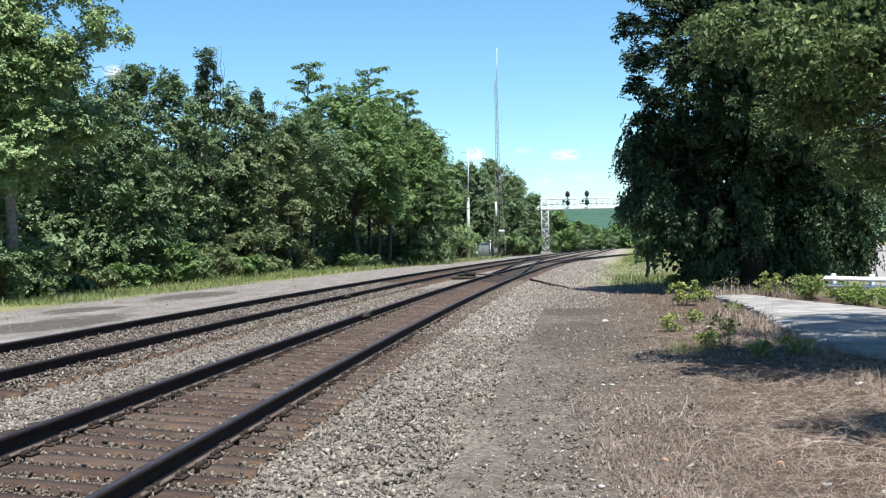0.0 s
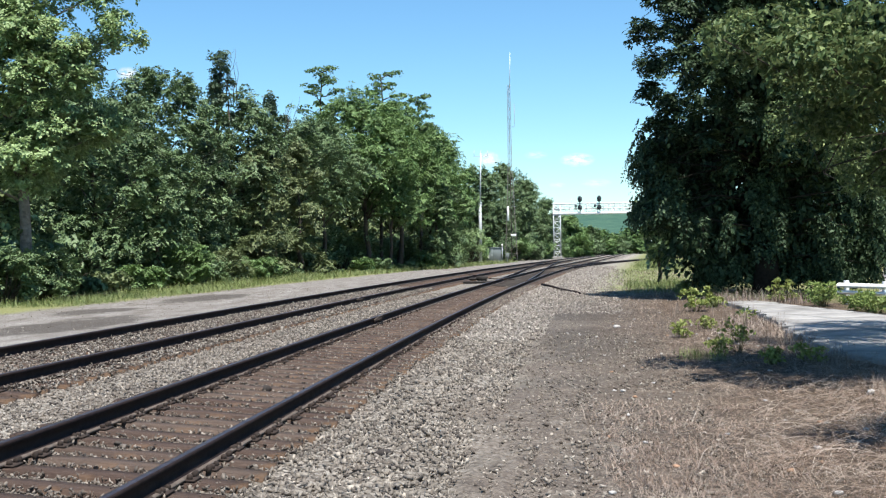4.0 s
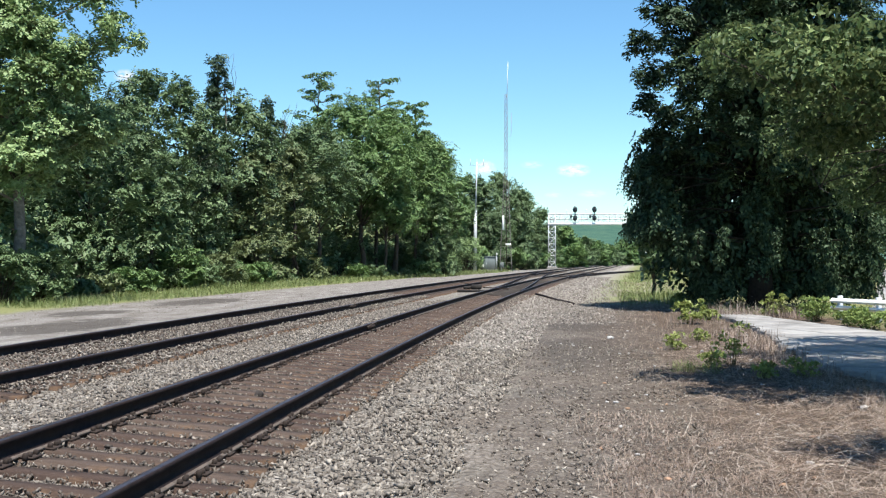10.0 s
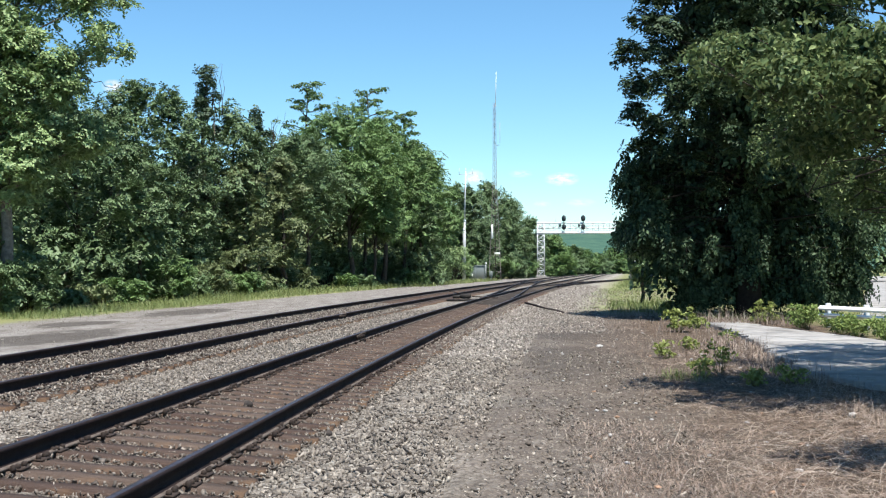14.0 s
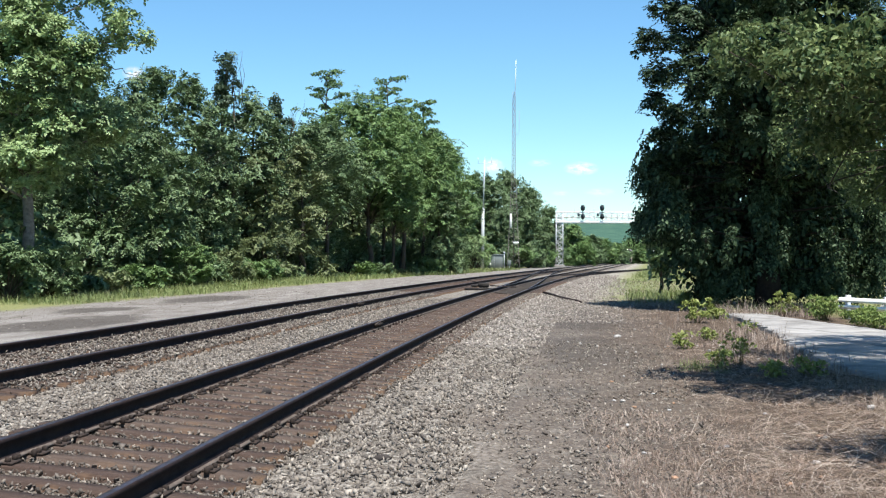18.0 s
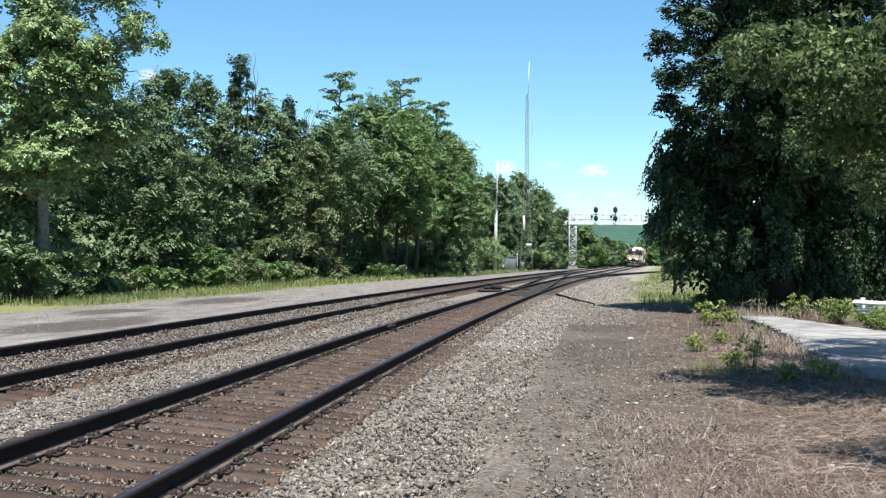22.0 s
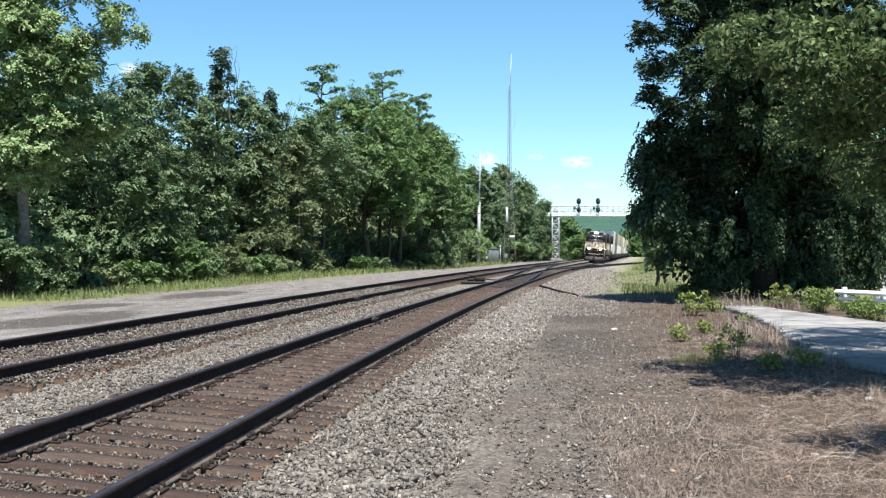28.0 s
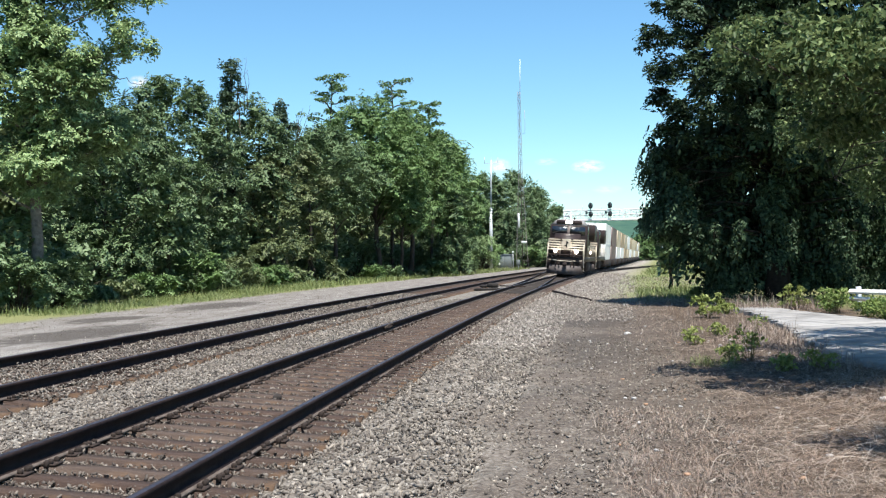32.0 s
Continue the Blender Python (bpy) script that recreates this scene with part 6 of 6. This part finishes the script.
BOXES = {
    "white": plain("white_container", (0.84, 0.84, 0.82), 0.5, 0, 0.06, 0.7, 0.03, dirt=(0.72, 0.69, 0.65)),
    "cream": plain("cream_container", (0.617, 0.533, 0.393), 0.6, 0, 0.1, 0.7, 0.03, dirt=(0.468, 0.374, 0.263)),
    "tan": plain("tan_container", (0.468, 0.36, 0.234), 0.6, 0, 0.1, 0.7, 0.03, dirt=(0.36, 0.27, 0.18)),
    "brown": plain("faded_brown_container", (0.19, 0.13, 0.125), 0.6, 0, 0.1, 0.7, 0.03, dirt=(0.18, 0.144, 0.122)),
}


def prism(x0, x1, pts):
    """A block with a side outline of (y, z) points, from x0 to x1."""
    n = len(pts)
    v = [(x0, y, z) for y, z in pts] + [(x1, y, z) for y, z in pts]
    g = Geo().add(v, [(i, (i + 1) % n, n + (i + 1) % n, n + i) for i in range(n)])
    g.f.append(np.array([list(range(n))[::-1]]))
    g.f.append(np.array([list(range(n, 2 * n))]))
    return g


def bogie(parent, y, axles=3):
    b = part("bogie", Geo().cbox((-1.0, y, 0.72), (0.2, 4.3, 0.42), 0.06).cbox((1.0, y, 0.72), (0.2, 4.3, 0.42), 0.06).cbox((0, y, 0.75), (2.0, 0.7, 0.3), 0.05), M_GRIME, parent)
    for k in range(axles):
        a = y + (k - (axles - 1) / 2) * 1.85
        g = Geo()
        for s in (-1, 1):
            g.tube([(s * 0.69, a, 0.53), (s * 0.82, a, 0.53)], 0.53, 22)
        g.tube([(-0.7, a, 0.53), (0.7, a, 0.53)], 0.09, 8)
        part("wheelset", g, M_GRIME, b)
    return b


def locomotive():
    """A wide-cab diesel engine; its front is at y = -11.1."""
    t = thing("locomotive", (0, 0, 0), "black diesel locomotive with cream stripes and lit lamps", "locomotive", "locomotives of the train")
    part("frame", Geo().cbox((0, 0, 1.38), (3.0, 21.4, 0.42), 0.05), M_LOCO, t)
    part("hood", Geo().cbox((0, 2.6, 3.05), (1.95, 14.6, 2.95), 0.14), M_LOCO, t)
    part("radiator", prism(-1.5, 1.5, [(6.4, 3.2), (6.9, 3.1), (10.2, 3.1), (10.6, 3.4), (10.6, 4.7), (6.6, 4.7), (6.2, 4.3)]), M_LOCO, t)
    part("cab", prism(-1.56, 1.56, [(-8.6, 1.6), (-8.75, 3.25), (-8.38, 4.24), (-5.2, 4.24), (-5.2, 1.6)]), M_LOCO, t)
    top = [(-1.56, -8.38, 4.24), (1.56, -8.38, 4.24), (1.56, -5.2, 4.24), (-1.56, -5.2, 4.24), (-1.02, -8.12, 4.72), (1.02, -8.12, 4.72), (1.02, -5.3, 4.82), (-1.02, -5.3, 4.82)]
    part("cab_top", Geo().add(top, [(0, 1, 5, 4), (1, 2, 6, 5), (2, 3, 7, 6), (3, 0, 4, 7), (4, 5, 6, 7), (3, 2, 1, 0)]), M_ROOF, t, "sloping cab top, pale with painted sun glare")
    part("anticlimber", Geo().cbox((0, -10.72, 1.72), (2.9, 0.3, 0.10), 0.03), M_GRIME, t)
    part("nose_door", Geo().cbox((-0.75, -10.24, 2.0), (0.62, 0.06, 0.75), 0.02), M_GRIME, t)
    part("nose", prism(-1.05, 1.05, [(-10.1, 1.55), (-10.25, 2.2), (-10.15, 3.1), (-9.7, 3.42), (-8.6, 3.55), (-8.6, 1.55)]), M_LOCO, t)
    part("nose_wing", prism(-1.53, 1.53, [(-9.75, 1.55), (-9.85, 2.3), (-9.7, 2.95), (-8.7, 3.15), (-8.6, 1.55)]), M_LOCO, t)
    for k in range(5):
        z = 2.18 + k * 0.2
        part("stripe", Geo().cbox((0, -10.29 + 0.02 * k, z), (3.08, 0.04, 0.11), 0.005), M_STRIPE, t, "cream white stripe")
    n = 20
    part("emblem", Geo().add([(0.42 * math.cos(2 * math.pi * i / n), -10.31, 2.62 + 0.44 * math.sin(2 * math.pi * i / n)) for i in range(n)] + [(0.42 * math.cos(2 * math.pi * i / n), -10.2, 2.62 + 0.44 * math.sin(2 * math.pi * i / n)) for i in range(n)], [(i, (i + 1) % n, n + (i + 1) % n, n + i) for i in range(n)]).add([(0.42 * math.cos(2 * math.pi * i / n), -10.31, 2.62 + 0.44 * math.sin(2 * math.pi * i / n)) for i in range(n)], [list(range(n))]), M_STRIPE, t, "plain pale round emblem")
    part("emblem_shape", Geo().cbox((0.02, -10.33, 2.62), (0.1, 0.03, 0.55), 0.01, ).cbox((-0.08, -10.33, 2.5), (0.16, 0.03, 0.12), 0.01).cbox((0.1, -10.33, 2.74), (0.14, 0.03, 0.12), 0.01), M_BLACK, t, "dark shape on the emblem")
    for s in (-1, 1):
        w = Geo()
        w.add([(s * 0.12, -8.76, 3.52), (s * 1.42, -8.72, 3.46), (s * 1.40, -8.43, 4.14), (s * 0.12, -8.46, 4.16), (s * 0.12, -8.72, 3.52), (s * 1.42, -8.68, 3.46), (s * 1.40, -8.39, 4.14), (s * 0.12, -8.42, 4.16)],
              [(0, 1, 2, 3), (7, 6, 5, 4), (0, 4, 5, 1), (1, 5, 6, 2), (2, 6, 7, 3), (3, 7, 4, 0)])
        part("windscreen", w, M_GLASS, t, "dark windscreen pane")
        part("number_board", Geo().cbox((s * 0.78, -8.27, 4.45), (0.62, 0.14, 0.2), 0.02), M_LOCO, t, "dark number board")
        part("side_window", Geo().cbox((s * 1.565, -7.0, 3.85), (0.05, 1.5, 0.6), 0.01), M_GLASS, t)
        part("ditch_lamp", Geo().tube([(s * 0.86, -10.62, 2.0), (s * 0.86, -10.35, 2.0)], 0.13, 12), M_DITCH, t, "lit ditch lamp")
        hr = Geo().tube([(s * 1.45, -10.75, 1.6), (s * 1.45, -10.75, 2.6)], 0.025, 6).tube([(s * 0.45, -10.75, 1.6), (s * 0.45, -10.75, 2.5)], 0.025, 6).tube([(s * 1.45, -10.75, 2.58), (s * 0.45, -10.75, 2.5)], 0.025, 6)
        part("front_handrail", hr, M_STRIPE, t)
        sr = Geo().tube([(s * 1.46, -5.0, 2.55), (s * 1.46, 10.4, 2.55)], 0.025, 6)
        for k in range(10):
            sr.tube([(s * 1.46, -5.0 + k * 1.7, 1.58), (s * 1.46, -5.0 + k * 1.7, 2.55)], 0.022, 5)
        part("side_handrail", sr, M_STRIPE, t)
        part("step_well", Geo().cbox((s * 1.3, -10.3, 0.85), (0.5, 0.75, 0.9), 0.05), M_GRIME, t)
        part("fuel_tank_side", Geo().cbox((s * 0.8, 0, 0.75), (1.2, 5.6, 0.9), 0.15), M_GRIME, t)
    part("headlamp", Geo().cbox((0, -8.32, 4.5), (2.1, 0.14, 0.34), 0.03), M_LOCO, t, "black band round the headlamp")
    for s in (-1, 1):
        part("headlamp_lens", Geo().tube([(s * 0.15, -8.44, 4.52), (s * 0.15, -8.36, 4.52)], 0.13, 12), M_LAMP, t, "brightly lit headlamp")
    part("pilot", prism(-1.5, 1.5, [(-10.75, 0.55), (-10.75, 1.55), (-10.5, 1.55), (-10.5, 0.5)]), M_GRIME, t)
    plow = Geo()
    plow.add([(0, -11.25, 0.12), (1.5, -10.75, 0.12), (1.5, -10.7, 0.85), (0, -11.0, 0.85), (-1.5, -10.75, 0.12), (-1.5, -10.7, 0.85), (0, -10.6, 0.12), (0, -10.6, 0.85)],
             [(0, 1, 2, 3), (4, 0, 3, 5), (1, 6, 7, 2), (6, 4, 5, 7), (3, 2, 7), (5, 3, 7), (1, 0, 6), (0, 4, 6)])
    part("plow", plow, M_PLOW, t, "dusty brown-grey snow plow")
    part("coupler", Geo().cbox((0, -11.2, 0.95), (0.3, 0.7, 0.32), 0.06), M_GRIME, t)
    part("coupler_pocket", Geo().cbox((0, -10.78, 1.0), (0.85, 0.12, 0.62), 0.04), M_BLACK, t)
    part("cut_lever", Geo().tube([(-1.4, -10.86, 1.3), (-0.4, -10.9, 1.22), (0.4, -10.9, 1.22), (1.4, -10.86, 1.3)], 0.03, 6), M_STRIPE, t, "pale uncoupling lever")
    for s in (-1, 1):
        part("hose_rack", Geo().cbox((s * 0.95, -10.82, 1.22), (0.55, 0.16, 0.34), 0.05), M_BLACK, t)
        part("jumper_cable", Geo().tube([(s * 0.7, -10.72, 1.95), (s * 0.75, -10.95, 1.6), (s * 1.05, -10.95, 1.45), (s * 1.2, -10.8, 1.7)], 0.045, 6), M_BLACK, t)
        for k in range(3):
            part("step", Geo().cbox((s * 1.42, -10.45, 0.45 + 0.34 * k), (0.32, 0.5, 0.05), 0.01), M_STRIPE, t, "pale edged step")
        part("corner_handrail", Geo().tube([(s * 1.5, -10.7, 0.5), (s * 1.52, -10.7, 1.6), (s * 1.5, -10.6, 2.7)], 0.035, 6), M_STRIPE, t, "cream corner handrail")
        part("class_lamp", Geo().tube([(s * 0.45, -10.36, 3.02), (s * 0.45, -10.22, 3.02)], 0.07, 10), M_GRIME, t)
    for x, z in ((-0.5, 1.15), (0.5, 1.15), (-0.8, 1.2), (0.8, 1.2)):
        part("air_hose", Geo().tube([(x, -10.8, z), (x, -11.0, z - 0.2), (x * 0.9, -10.95, z - 0.5)], 0.03, 6), M_BLACK, t)
    for y in (-6.6, 6.6):
        bogie(t, y)
    part("exhaust", Geo().cbox((0, 2.0, 4.62), (0.7, 1.2, 0.2), 0.04), M_GRIME, t)
    part("horn", Geo().tube([(0.3, -6.3, 4.9), (0.3, -5.7, 4.95)], [0.1, 0.03], 8), M_GRIME, t)
    return t


def container(colour, label, length=16.1, height=2.6):
    """A corrugated container standing on z = 0."""
    t = thing("shipping_container", (0, 0, 0), label, "container", "containers on the train")
    w, n = 2.59, 44
    ys = np.linspace(-length / 2 + 0.15, length / 2 - 0.15, n * 2)
    xs = np.where((np.arange(n * 2) // 2) % 2 == 0, w / 2 - 0.005, w / 2 - 0.045)
    ring = np.concatenate([np.stack([xs, ys], -1), np.stack([-xs[::-1], ys[::-1]], -1)])
    m = len(ring)
    v = [(x, y, 0.12) for x, y in ring] + [(x, y, height - 0.1) for x, y in ring]
    g = Geo().add(v, [(i, (i + 1) % m, m + (i + 1) % m, m + i) for i in range(m)])
    part("wall", g, BOXES[colour], t)
    part("end_panel", Geo().cbox((0, -length / 2 + 0.04, height / 2), (w - 0.2, 0.06, height - 0.2), 0.01), BOXES[colour], t)
    part("roof", Geo().cbox((0, 0, height - 0.06), (w, length, 0.12), 0.02), BOXES[colour], t)
    part("floor_frame", Geo().cbox((0, 0, 0.09), (w, length, 0.18), 0.02), BOXES[colour], t)
    for sx in (-1, 1):
        for sy in (-1, 1):
            part("corner_post", Geo().cbox((sx * (w / 2 - 0.07), sy * (length / 2 - 0.09), height / 2), (0.15, 0.19, height - 0.02), 0.02), BOXES[colour], t)
    for sx in (-1, 1):
        d = part("door", Geo().cbox((sx * 0.6, length / 2 - 0.03, height / 2), (1.12, 0.06, height - 0.4), 0.01), BOXES[colour], t)
        part("lock_bar", Geo().tube([(sx * 0.35, length / 2 + 0.02, 0.25), (sx * 0.35, length / 2 + 0.02, height - 0.25)], 0.025, 6), M_GALV, d)
    return t


def well_car():
    t = thing("well_car", (0, 0, 0), "grimy dark well car carrying stacked containers", "rail car", "well cars of the train")
    for s in (-1, 1):
        part("side_sill", Geo().cbox((s * 1.42, 0, 0.78), (0.14, 17.2, 0.85), 0.03), M_GRIME, t)
    part("floor", Geo().cbox((0, 0, 0.38), (2.7, 17.0, 0.12), 0.02), M_GRIME, t)
    for s in (-1, 1):
        part("end_platform", Geo().cbox((0, s * 9.2, 1.1), (2.6, 1.9, 0.25), 0.04), M_GRIME, t)
        part("end_wall", Geo().cbox((0, s * 8.55, 0.8), (2.8, 0.12, 0.9), 0.03), M_GRIME, t)
    bogie(t, -9.6, 2)
    return t


TRAIN_PITCH, CAR_PITCH = 22.4, 19.9
SPEED, FRONT_END = 20.8, 96.0
MOVERS = []   # each: the thing, metres behind the train's front, height over the rails


def make_train():
    eng = locomotive()
    MOVERS.append((eng, 11.1, 0.0))
    second = copy_thing(eng, pose(0, 0, 0))
    tagged(second, "black diesel locomotive coupled behind the leading one")
    MOVERS.append((second, 11.1 + TRAIN_PITCH, 0.0))
    upper = ["white", "brown", "cream", "tan", "cream", "white", "tan", "cream", "cream", "tan", "white", "cream"]
    lower = ["white", "brown", "white", "white", "tan", "cream", "white", "cream", "white", "cream", "tan", "white"]
    kinds = {c: container(c, f"{c} corrugated shipping container stacked on a well car") for c in ("white", "brown", "cream", "tan")}
    used = set()
    car = well_car()
    for i, (a, b) in enumerate(zip(upper, lower)):
        back = TRAIN_PITCH * 2 + 10.0 + i * CAR_PITCH
        MOVERS.append((car if i == 0 else copy_thing(car, pose(0, 0, 0)), back, 0.0))
        for c, z in ((b, 0.45), (a, 3.06)):
            o = kinds[c] if c not in used else copy_thing(kinds[c], pose(0, 0, 0))
            used.add(c)
            MOVERS.append((o, back, z))


make_train()


def on_track(y, up):
    """The pose of a vehicle whose middle stands at y on the near track."""
    tilt = math.degrees(math.atan2(CANT, 2 * HALF))
    m = pose(float(shift(y)) + T1, y, TIE1 + RAIL_H, 0, 0, -math.degrees(float(heading(y)))) @ pose(0, 0, 0, 0, tilt, 0)
    return m @ pose(0, 0, up)


def motions():
    times = [0.0, 0.1] + [float(k) for k in range(1, 32)] + [31.5, 31.9, 32.0]
    for ob, back, up in MOVERS:
        walk(ob, [(t, on_track(FRONT_END + SPEED * (32.0 - t) + back, up)) for t in times])


motions()
